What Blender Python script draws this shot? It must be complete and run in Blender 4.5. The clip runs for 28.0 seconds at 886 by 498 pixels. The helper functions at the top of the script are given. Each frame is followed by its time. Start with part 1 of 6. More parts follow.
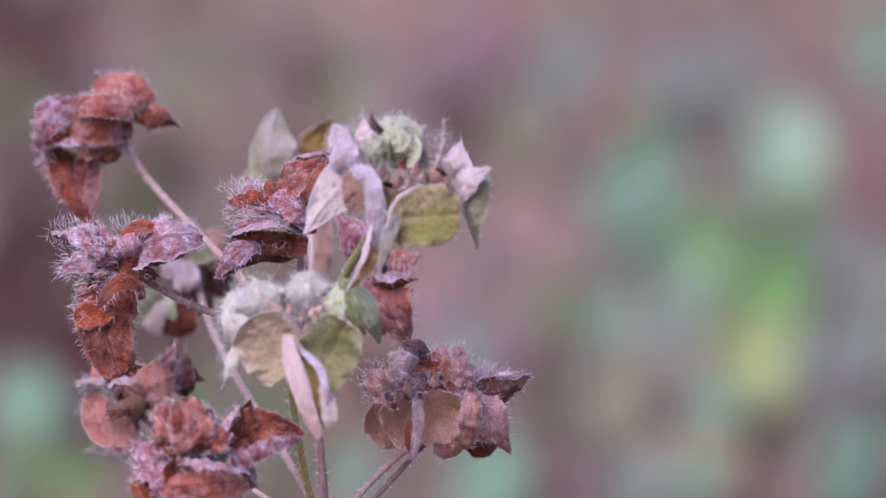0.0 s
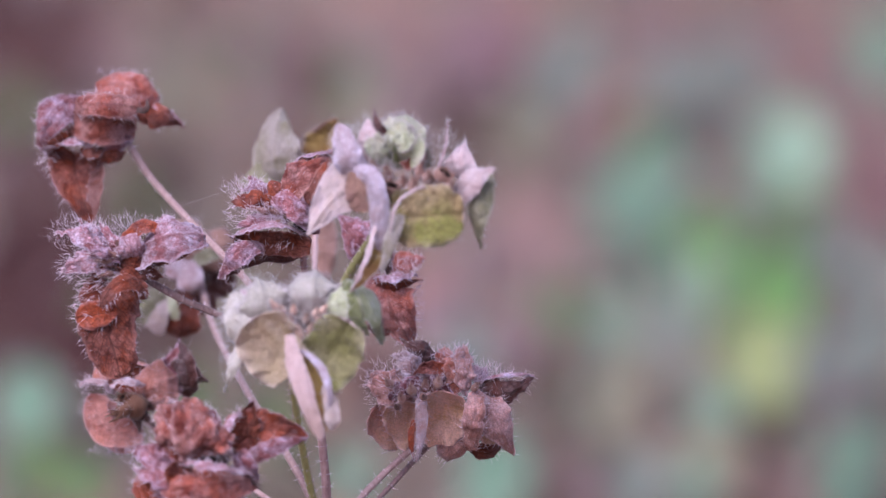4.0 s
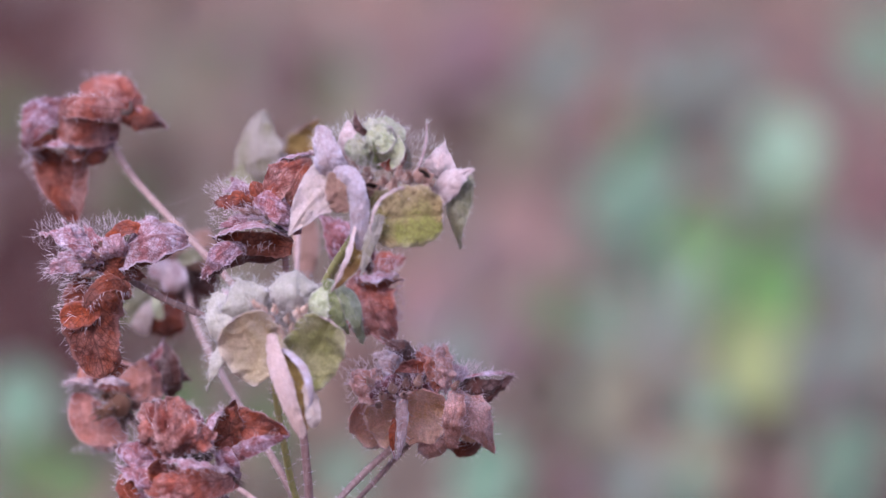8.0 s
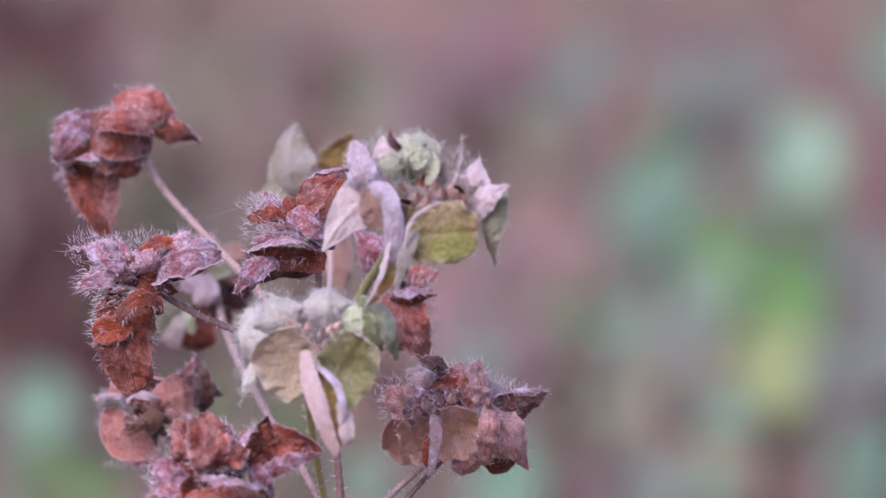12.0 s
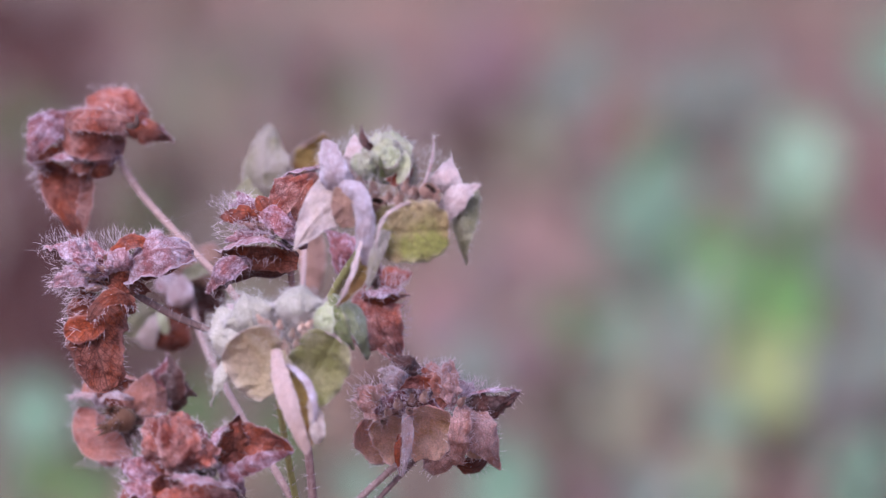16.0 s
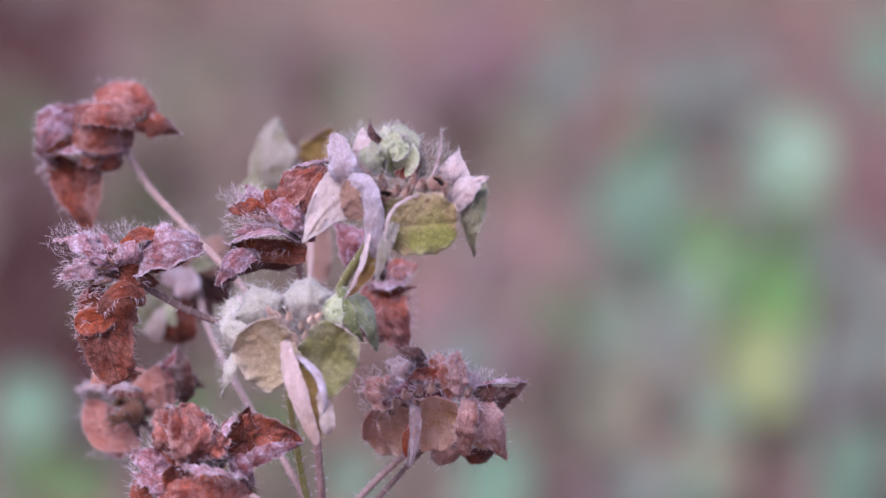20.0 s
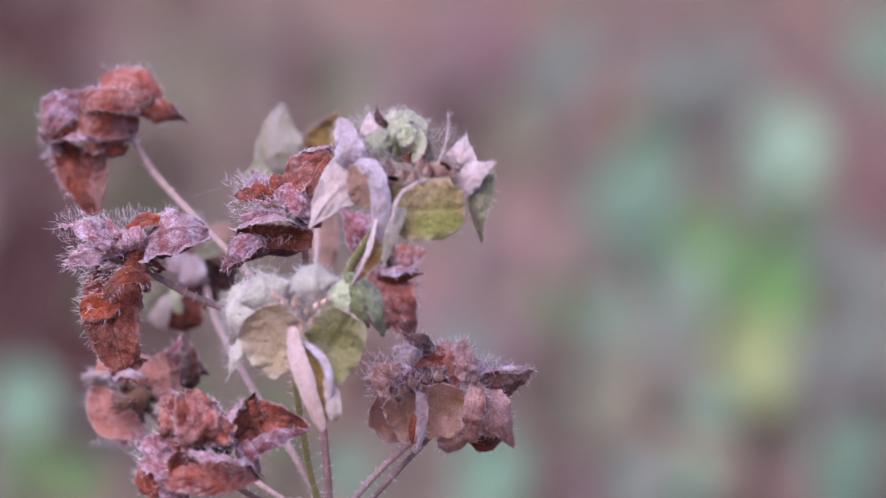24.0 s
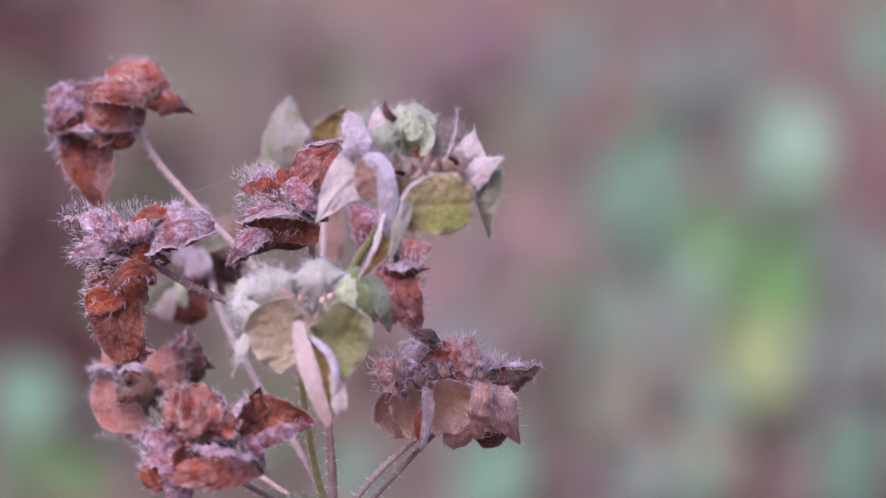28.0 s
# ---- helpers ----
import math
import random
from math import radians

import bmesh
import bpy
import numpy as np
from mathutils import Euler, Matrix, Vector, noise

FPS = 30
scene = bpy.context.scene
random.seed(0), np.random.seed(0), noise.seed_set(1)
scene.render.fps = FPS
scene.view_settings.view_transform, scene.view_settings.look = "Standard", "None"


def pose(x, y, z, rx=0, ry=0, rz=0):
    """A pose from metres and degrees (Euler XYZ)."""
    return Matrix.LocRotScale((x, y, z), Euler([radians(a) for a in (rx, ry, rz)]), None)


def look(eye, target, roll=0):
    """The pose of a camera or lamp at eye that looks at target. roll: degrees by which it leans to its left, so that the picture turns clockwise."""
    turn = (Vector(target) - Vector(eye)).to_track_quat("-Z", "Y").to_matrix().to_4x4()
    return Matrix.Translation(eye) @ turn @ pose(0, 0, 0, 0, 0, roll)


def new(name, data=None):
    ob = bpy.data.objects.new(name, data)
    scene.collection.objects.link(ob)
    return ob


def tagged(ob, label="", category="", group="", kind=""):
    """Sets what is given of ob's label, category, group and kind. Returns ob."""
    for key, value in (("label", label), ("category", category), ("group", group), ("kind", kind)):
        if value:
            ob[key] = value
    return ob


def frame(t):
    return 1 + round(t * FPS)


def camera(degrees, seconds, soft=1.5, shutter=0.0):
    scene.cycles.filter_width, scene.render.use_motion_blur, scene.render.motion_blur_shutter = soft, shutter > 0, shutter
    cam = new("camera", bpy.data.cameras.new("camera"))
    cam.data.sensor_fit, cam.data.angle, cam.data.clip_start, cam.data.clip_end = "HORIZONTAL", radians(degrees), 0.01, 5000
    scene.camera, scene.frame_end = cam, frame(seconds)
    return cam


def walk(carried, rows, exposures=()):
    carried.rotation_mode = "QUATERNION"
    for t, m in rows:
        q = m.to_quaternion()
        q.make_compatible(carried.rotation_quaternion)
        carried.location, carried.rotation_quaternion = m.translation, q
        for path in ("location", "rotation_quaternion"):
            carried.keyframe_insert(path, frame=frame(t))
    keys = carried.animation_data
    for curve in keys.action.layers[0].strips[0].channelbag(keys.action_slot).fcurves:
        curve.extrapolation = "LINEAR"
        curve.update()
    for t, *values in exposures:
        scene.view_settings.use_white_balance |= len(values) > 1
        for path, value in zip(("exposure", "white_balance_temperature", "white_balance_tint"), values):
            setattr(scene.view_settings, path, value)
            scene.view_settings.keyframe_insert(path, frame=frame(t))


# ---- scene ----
# ---- camera and its way ----
cam = camera(8.0, 28.0, soft=1.35)
cam.data.dof.use_dof = True
cam.data.dof.focus_distance = 0.829
cam.data.dof.aperture_fstop = 16.0
cam.data.dof.aperture_blades = 0
walk(cam, [
    (0, pose(0.0000, -0.8174, 0.3897, 80.0000, 0, 0.0000)),
    (0.5, pose(0.0000, -0.8174, 0.3897, 80.0026, 0, 0.0140)),
    (1, pose(0.0000, -0.8174, 0.3897, 80.0053, 0, 0.0296)),
    (1.5, pose(0.0000, -0.8174, 0.3897, 80.0079, 0, 0.0419)),
    (2, pose(0.0000, -0.8174, 0.3897, 80.0102, 0, 0.0460)),
    (2.5, pose(0.0000, -0.8174, 0.3897, 80.0124, 0, 0.0427)),
    (3, pose(0.0000, -0.8174, 0.3897, 80.0147, 0, 0.0367)),
    (3.5, pose(0.0000, -0.8174, 0.3897, 80.0170, 0, 0.0287)),
    (5.5, pose(0.0000, -0.8174, 0.3897, 80.0245, 0, -0.0116)),
    (6, pose(0.0000, -0.8174, 0.3897, 80.0256, 0, -0.0204)),
    (6.5, pose(0.0000, -0.8174, 0.3897, 80.0250, 0, -0.0301)),
    (7, pose(0.0000, -0.8174, 0.3897, 80.0228, 0, -0.0408)),
    (7.5, pose(0.0000, -0.8174, 0.3897, 80.0207, 0, -0.0489)),
    (8, pose(0.0000, -0.8174, 0.3897, 80.0204, 0, -0.0511)),
    (8.5, pose(0.0000, -0.8174, 0.3897, 80.0224, 0, -0.0473)),
    (9, pose(0.0000, -0.8174, 0.3897, 80.0256, 0, -0.0390)),
    (9.5, pose(0.0000, -0.8174, 0.3897, 80.0300, 0, -0.0252)),
    (10, pose(0.0000, -0.8174, 0.3897, 80.0358, 0, -0.0051)),
    (10.5, pose(0.0000, -0.8174, 0.3897, 80.0428, 0, 0.0272)),
    (11, pose(0.0000, -0.8174, 0.3897, 80.0512, 0, 0.0695)),
    (11.5, pose(0.0000, -0.8174, 0.3897, 80.0608, 0, 0.1102)),
    (12, pose(0.0000, -0.8174, 0.3897, 80.0715, 0, 0.1380)),
    (12.5, pose(0.0000, -0.8174, 0.3897, 80.0847, 0, 0.1518)),
    (14.5, pose(0.0000, -0.8174, 0.3897, 80.1380, 0, 0.1533)),
    (15, pose(0.0000, -0.8174, 0.3897, 80.1385, 0, 0.1394)),
    (15.5, pose(0.0000, -0.8174, 0.3897, 80.1313, 0, 0.1157)),
    (16, pose(0.0000, -0.8174, 0.3897, 80.1226, 0, 0.0920)),
    (16.5, pose(0.0000, -0.8174, 0.3897, 80.1140, 0, 0.0692)),
    (17, pose(0.0000, -0.8174, 0.3897, 80.1040, 0, 0.0449)),
    (17.5, pose(0.0000, -0.8174, 0.3897, 80.0943, 0, 0.0236)),
    (18, pose(0.0000, -0.8174, 0.3897, 80.0869, 0, 0.0102)),
    (18.5, pose(0.0000, -0.8174, 0.3897, 80.0827, 0, 0.0065)),
    (19, pose(0.0000, -0.8174, 0.3897, 80.0807, 0, 0.0091)),
    (19.5, pose(0.0000, -0.8174, 0.3897, 80.0791, 0, 0.0146)),
    (20, pose(0.0000, -0.8174, 0.3897, 80.0766, 0, 0.0195)),
    (20.5, pose(0.0000, -0.8174, 0.3897, 80.0715, 0, 0.0204)),
    (21, pose(0.0000, -0.8174, 0.3897, 80.0637, 0, 0.0170)),
    (21.5, pose(0.0000, -0.8174, 0.3897, 80.0542, 0, 0.0115)),
    (23.5, pose(0.0000, -0.8174, 0.3897, 80.0130, 0, -0.0131)),
    (24, pose(0.0000, -0.8174, 0.3897, 80.0051, 0, -0.0153)),
    (24.5, pose(0.0000, -0.8174, 0.3897, 79.9988, 0, -0.0151)),
    (25, pose(0.0000, -0.8174, 0.3897, 79.9935, 0, -0.0133)),
    (25.5, pose(0.0000, -0.8174, 0.3897, 79.9890, 0, -0.0103)),
    (26, pose(0.0000, -0.8174, 0.3897, 79.9849, 0, -0.0064)),
    (26.5, pose(0.0000, -0.8174, 0.3897, 79.9811, 0, -0.0021)),
    (27, pose(0.0000, -0.8174, 0.3897, 79.9774, 0, 0.0024)),
    (27.5, pose(0.0000, -0.8174, 0.3897, 79.9736, 0, 0.0066)),
    (28, pose(0.0000, -0.8174, 0.3897, 79.9693, 0, 0.0102)),
], exposures=[(0.0, 0.75, 5560, 17.4), (28.0, 0.75, 5560, 17.4)])

# ---- sky and sun: a bright overcast day in open shade ----
world = bpy.data.worlds.new("sky")
scene.world = world
world.use_nodes = True
sky = world.node_tree.nodes.new("ShaderNodeTexSky")
sky.sky_type = "NISHITA"
sky.sun_disc = False
sky.sun_elevation = radians(50)
sky.sun_rotation = radians(210)
sky.air_density, sky.dust_density, sky.ozone_density = 1.0, 4.0, 1.0
backing = world.node_tree.nodes["Background"]
backing.inputs["Strength"].default_value = 0.123
world.node_tree.links.new(sky.outputs["Color"], backing.inputs["Color"])
sun = new("sun", bpy.data.lights.new("sun", "SUN"))
sun.data.energy, sun.data.angle, sun.data.color = 1.9, radians(45), (1.0, 0.97, 0.94)
sun.matrix_world = look((-0.8, -1.4, 1.95), (0, 0, 0))

MM = 0.001


# ---- materials ----
def node(tree, kind, x=0, **values):
    n = tree.nodes.new(kind)
    n.location = (x, 0)
    for key, value in values.items():
        n.inputs[key.replace("_", " ")].default_value = value
    return n


def math_node(tree, operation, a, b=None):
    n = tree.nodes.new("ShaderNodeMath")
    n.operation = operation
    for socket, value in ((0, a), (1, b)):
        if value is None:
            continue
        if hasattr(value, "links"):
            tree.links.new(value, n.inputs[socket])
        else:
            n.inputs[socket].default_value = value
    return n.outputs[0]


def mix_colour(tree, fac, a, b):
    n = tree.nodes.new("ShaderNodeMix")
    n.data_type = "RGBA"
    for socket, value in ((0, fac), (6, a), (7, b)):
        if hasattr(value, "links"):
            tree.links.new(value, n.inputs[socket])
        else:
            n.inputs[socket].default_value = value if socket == 0 else (*value, 1)
    return n.outputs[2]


def leaf_material(name, base, other, vein, veins=0.6, rough=0.75, thin=0.25, sheen=0.3, grain=1250.0, patch=230.0, bump=0.6, highlights=0.0, highlight_rim_tone=(0.62, 0.50, 0.54), rim=0.45, rim_from=0.40, fade=None, fade_by=0.0, speck=0.8):
    """A dry leaf: two tones in patches, a net of veins with side ribs, fine grain, some light through it."""
    m = bpy.data.materials.new(name)
    m.use_nodes = True
    t = m.node_tree
    bsdf = t.nodes["Principled BSDF"]
    out = t.nodes["Material Output"]
    where = t.nodes.new("ShaderNodeTexCoord").outputs["Object"]
    info = t.nodes.new("ShaderNodeObjectInfo").outputs["Random"]
    uv = t.nodes.new("ShaderNodeUVMap")
    split = t.nodes.new("ShaderNodeSeparateXYZ")
    t.links.new(uv.outputs[0], split.inputs[0])
    # patches
    blot = node(t, "ShaderNodeTexNoise", Scale=patch, Detail=4.0, Roughness=0.6)
    t.links.new(where, blot.inputs["Vector"])
    ramp = t.nodes.new("ShaderNodeMapRange")
    ramp.inputs["From Min"].default_value, ramp.inputs["From Max"].default_value = 0.42, 0.58
    t.links.new(blot.outputs["Fac"], ramp.inputs["Value"])
    tone = mix_colour(t, ramp.outputs[0], base, other)
    if fade:
        # broad bleached stretches
        wash = node(t, "ShaderNodeTexNoise", Scale=patch * 0.75, Detail=2.0, Roughness=0.55, Distortion=0.6)
        t.links.new(where, wash.inputs["Vector"])
        faded = t.nodes.new("ShaderNodeMapRange")
        faded.inputs["From Min"].default_value, faded.inputs["From Max"].default_value = 0.46, 0.64
        faded.inputs["To Max"].default_value = fade_by
        t.links.new(wash.outputs["Fac"], faded.inputs["Value"])
        tone = mix_colour(t, faded.outputs[0], tone, fade)
    # fine grain
    fine = node(t, "ShaderNodeTexNoise", Scale=grain * 3.2, Detail=3.0, Roughness=0.7)
    t.links.new(where, fine.inputs["Vector"])
    dust = t.nodes.new("ShaderNodeMapRange")
    dust.inputs["From Min"].default_value, dust.inputs["From Max"].default_value = 0.3, 0.7
    dust.inputs["To Min"].default_value, dust.inputs["To Max"].default_value = 1 - 0.28 * speck, 1 + 0.25 * speck
    t.links.new(fine.outputs["Fac"], dust.inputs["Value"])
    # side ribs fan out from the midrib
    across = math_node(t, "ABSOLUTE", math_node(t, "SUBTRACT", split.outputs[0], 0.5))
    rib = math_node(t, "SUBTRACT", math_node(t, "MULTIPLY", split.outputs[1], 8.0), math_node(t, "MULTIPLY", across, 6.0))
    rib = math_node(t, "ABSOLUTE", math_node(t, "SUBTRACT", math_node(t, "FRACT", rib), 0.5))
    rib = math_node(t, "LESS_THAN", rib, 0.05)
    mid = math_node(t, "LESS_THAN", across, 0.02)
    # net of small veins
    wob = node(t, "ShaderNodeTexNoise", Scale=grain * 0.7, Detail=2.0)
    t.links.new(where, wob.inputs["Vector"])
    push = t.nodes.new("ShaderNodeVectorMath")
    push.operation = "MULTIPLY_ADD"
    t.links.new(wob.outputs["Color"], push.inputs[0])
    push.inputs[1].default_value = (0.0008, 0.0008, 0.0008)
    t.links.new(where, push.inputs[2])
    net = node(t, "ShaderNodeTexVoronoi", Scale=grain * 1.9)
    net.feature = "DISTANCE_TO_EDGE"
    t.links.new(push.outputs[0], net.inputs["Vector"])
    cell = t.nodes.new("ShaderNodeMapRange")
    cell.inputs["From Min"].default_value, cell.inputs["From Max"].default_value = 0.0, 0.11
    cell.inputs["To Min"].default_value, cell.inputs["To Max"].default_value = 1.0, 0.0
    t.links.new(net.outputs["Distance"], cell.inputs["Value"])
    broad = node(t, "ShaderNodeTexVoronoi", Scale=grain * 0.85)
    broad.feature = "DISTANCE_TO_EDGE"
    t.links.new(push.outputs[0], broad.inputs["Vector"])
    mesh_line = t.nodes.new("ShaderNodeMapRange")
    mesh_line.inputs["From Min"].default_value, mesh_line.inputs["From Max"].default_value = 0.0, 0.11
    mesh_line.inputs["To Min"].default_value, mesh_line.inputs["To Max"].default_value = 1.0, 0.0
    t.links.new(broad.outputs["Distance"], mesh_line.inputs["Value"])
    line = math_node(t, "MAXIMUM", math_node(t, "MULTIPLY", cell.outputs[0], 0.55), math_node(t, "MULTIPLY", math_node(t, "MAXIMUM", rib, mid), 0.8))
    line = math_node(t, "MAXIMUM", line, math_node(t, "MULTIPLY", mesh_line.outputs[0], 0.8))
    colour = tone
    # pale noise blotches: sky highlights on the crumpled skin, put into the colour
    if highlights:
        highlight_noise = node(t, "ShaderNodeTexNoise", Scale=patch * 2.3, Detail=6.0, Roughness=0.75)
        t.links.new(where, highlight_noise.inputs["Vector"])
        highlight_mask = t.nodes.new("ShaderNodeMapRange")
        highlight_mask.inputs["From Min"].default_value, highlight_mask.inputs["From Max"].default_value = 0.45, 0.72
        highlight_mask.inputs["To Max"].default_value = min(1.0, highlights * 1.25)
        t.links.new(highlight_noise.outputs["Fac"], highlight_mask.inputs["Value"])
        colour = mix_colour(t, highlight_mask.outputs[0], colour, highlight_rim_tone)
    colour = mix_colour(t, math_node(t, "MULTIPLY", line, veins), colour, vein)
    # the thin margin bleaches
    edge = t.nodes.new("ShaderNodeMapRange")
    edge.inputs["From Min"].default_value, edge.inputs["From Max"].default_value = rim_from, 0.5
    edge.inputs["To Max"].default_value = rim
    t.links.new(across, edge.inputs["Value"])
    colour = mix_colour(t, edge.outputs[0], colour, highlight_rim_tone)
    value = t.nodes.new("ShaderNodeHueSaturation")
    t.links.new(colour, value.inputs["Color"])
    lift = math_node(t, "ADD", math_node(t, "MULTIPLY", info, 0.3), 0.85)
    t.links.new(math_node(t, "MULTIPLY", dust.outputs[0], lift), value.inputs["Value"])
    t.links.new(value.outputs[0], bsdf.inputs["Base Color"])
    bsdf.inputs["Roughness"].default_value = rough
    bsdf.inputs["Specular IOR Level"].default_value = 0.22
    bsdf.inputs["Sheen Weight"].default_value = sheen
    bsdf.inputs["Sheen Roughness"].default_value = 0.4
    bsdf.inputs["Sheen Tint"].default_value = (0.9, 0.8, 0.82, 1)
    # relief
    coarse = node(t, "ShaderNodeTexNoise", Scale=grain * 0.5, Detail=4.0, Roughness=0.6)
    t.links.new(where, coarse.inputs["Vector"])
    high = math_node(t, "ADD", math_node(t, "MULTIPLY", line, 0.7), math_node(t, "MULTIPLY", fine.outputs["Fac"], 0.8))
    high = math_node(t, "ADD", high, math_node(t, "MULTIPLY", coarse.outputs["Fac"], 3.5))
    relief = node(t, "ShaderNodeBump", Strength=min(1.0, bump * 1.2), Distance=0.24 / grain)
    t.links.new(high, relief.inputs["Height"])
    t.links.new(relief.outputs[0], bsdf.inputs["Normal"])
    glow = t.nodes.new("ShaderNodeBsdfTranslucent")
    t.links.new(value.outputs[0], glow.inputs["Color"])
    blend = t.nodes.new("ShaderNodeMixShader")
    blend.inputs[0].default_value = thin
    t.links.new(bsdf.outputs[0], blend.inputs[1])
    t.links.new(glow.outputs[0], blend.inputs[2])
    t.links.new(blend.outputs[0], out.inputs["Surface"])
    return m


def fibre_material(name, base, other, scale=300.0, rough=0.7, sheen=0.2, stretch=(1, 1, 0.15), island=False, thin=0.0):
    """Stems, husks, hairs, litter: two tones in noise, a little random lightness, fine relief."""
    m = bpy.data.materials.new(name)
    m.use_nodes = True
    t = m.node_tree
    bsdf = t.nodes["Principled BSDF"]
    where = t.nodes.new("ShaderNodeTexCoord").outputs["Object"]
    mapping = t.nodes.new("ShaderNodeMapping")
    mapping.inputs["Scale"].default_value = stretch
    t.links.new(where, mapping.inputs[0])
    n = node(t, "ShaderNodeTexNoise", Scale=scale, Detail=5.0, Roughness=0.65)
    t.links.new(mapping.outputs[0], n.inputs["Vector"])
    ramp = t.nodes.new("ShaderNodeMapRange")
    ramp.inputs["From Min"].default_value, ramp.inputs["From Max"].default_value = 0.35, 0.65
    t.links.new(n.outputs["Fac"], ramp.inputs["Value"])
    colour = mix_colour(t, ramp.outputs[0], base, other)
    rnd = t.nodes.new("ShaderNodeNewGeometry").outputs["Random Per Island"] if island else t.nodes.new("ShaderNodeObjectInfo").outputs["Random"]
    value = t.nodes.new("ShaderNodeHueSaturation")
    t.links.new(colour, value.inputs["Color"])
    t.links.new(math_node(t, "ADD", math_node(t, "MULTIPLY", rnd, 0.5), 0.75), value.inputs["Value"])
    t.links.new(value.outputs[0], bsdf.inputs["Base Color"])
    bsdf.inputs["Roughness"].default_value = rough
    bsdf.inputs["Specular IOR Level"].default_value = 0.25
    bsdf.inputs["Sheen Weight"].default_value = sheen
    relief = node(t, "ShaderNodeBump", Strength=0.4, Distance=0.05 / scale)
    t.links.new(n.outputs["Fac"], relief.inputs["Height"])
    t.links.new(relief.outputs[0], bsdf.inputs["Normal"])
    if thin:
        glow = t.nodes.new("ShaderNodeBsdfTranslucent")
        t.links.new(value.outputs[0], glow.inputs["Color"])
        blend = t.nodes.new("ShaderNodeMixShader")
        blend.inputs[0].default_value = thin
        t.links.new(bsdf.outputs[0], blend.inputs[1])
        t.links.new(glow.outputs[0], blend.inputs[2])
        t.links.new(blend.outputs[0], t.nodes["Material Output"].inputs["Surface"])
    return m


rust = leaf_material("rust", (0.40, 0.080, 0.033), (0.15, 0.030, 0.022), (0.055, 0.013, 0.011), 0.7, sheen=0.08, highlights=0.35, highlight_rim_tone=(0.56, 0.282, 0.284), fade=(0.48, 0.160, 0.137), fade_by=0.6)
mauve = leaf_material("mauve", (0.42, 0.158, 0.180), (0.21, 0.058, 0.068), (0.12, 0.032, 0.039), 0.6, sheen=0.2, highlights=0.85, highlight_rim_tone=(0.72, 0.539, 0.742), fade=(0.19, 0.056, 0.056), fade_by=0.6)
frost = leaf_material("frost", (0.58, 0.326, 0.402), (0.36, 0.140, 0.175), (0.20, 0.062, 0.068), 0.7, sheen=0.25, highlights=1.0, highlight_rim_tone=(0.84, 0.707, 0.927), speck=1.0, fade=(0.27, 0.085, 0.088), fade_by=0.6)
salmon = leaf_material("salmon", (0.64, 0.254, 0.196), (0.46, 0.150, 0.113), (0.26, 0.075, 0.064), 0.4, sheen=0.2, thin=0.4, highlights=0.5, highlight_rim_tone=(0.76, 0.508, 0.529), fade=(0.70, 0.338, 0.304), fade_by=0.85)
brick = leaf_material("brick", (0.47, 0.127, 0.090), (0.20, 0.041, 0.031), (0.085, 0.021, 0.020), 0.6, sheen=0.1, highlights=0.5, highlight_rim_tone=(0.66, 0.385, 0.412), fade=(0.58, 0.273, 0.255), fade_by=0.85)
dark_leaf = leaf_material("dark_leaf", (0.105, 0.038, 0.036), (0.17, 0.058, 0.050), (0.05, 0.02, 0.024), 0.5, highlights=0.22, rim=0.3)
cream = leaf_material("cream", (0.64, 0.479, 0.490), (0.56, 0.414, 0.390), (0.45, 0.320, 0.310), 0.3, sheen=0.25, thin=0.35, highlights=0.5, highlight_rim_tone=(0.78, 0.667, 0.740), bump=0.5, speck=0.65)
white = leaf_material("white", (0.50, 0.43, 0.41), (0.44, 0.38, 0.33), (0.30, 0.254, 0.220), 0.3, sheen=0.35, highlights=0.65, highlight_rim_tone=(0.62, 0.55, 0.57), bump=0.5, speck=0.65)
lilac = leaf_material("lilac", (0.55, 0.423, 0.510), (0.42, 0.291, 0.330), (0.36, 0.235, 0.280), 0.25, sheen=0.5, highlights=0.7, highlight_rim_tone=(0.70, 0.620, 0.820), bump=0.5, speck=0.65)
sage = leaf_material("sage", (0.48, 0.395, 0.380), (0.38, 0.320, 0.230), (0.23, 0.179, 0.130), 0.3, sheen=0.4, thin=0.4, highlights=0.5, highlight_rim_tone=(0.66, 0.545, 0.565), bump=0.5, speck=0.65)
pinkwhite = leaf_material("pinkwhite", (0.68, 0.498, 0.530), (0.60, 0.414, 0.440), (0.37, 0.226, 0.230), 0.3, sheen=0.4, highlights=0.55, highlight_rim_tone=(0.80, 0.667, 0.760), bump=0.5, speck=0.65)
fadedpink = leaf_material("fadedpink", (0.50, 0.282, 0.250), (0.42, 0.235, 0.190), (0.32, 0.169, 0.150), 0.25, sheen=0.2, bump=0.5, speck=0.65)
umber = leaf_material("umber", (0.25, 0.047, 0.018), (0.115, 0.024, 0.016), (0.04, 0.011, 0.010), 0.75, sheen=0.08, highlights=0.3, highlight_rim_tone=(0.50, 0.244, 0.235), fade=(0.38, 0.141, 0.118), fade_by=0.6)
plum = leaf_material("plum", (0.19, 0.055, 0.040), (0.10, 0.026, 0.022), (0.40, 0.21, 0.20), 0.35, sheen=0.08, highlights=0.3, highlight_rim_tone=(0.50, 0.30, 0.33), fade=(0.36, 0.17, 0.16), fade_by=0.7)
rose = leaf_material("rose", (0.66, 0.338, 0.314), (0.44, 0.188, 0.162), (0.27, 0.094, 0.083), 0.5, sheen=0.25, highlights=0.7, highlight_rim_tone=(0.82, 0.583, 0.647), fade=(0.69, 0.404, 0.412), fade_by=0.7, thin=0.35)
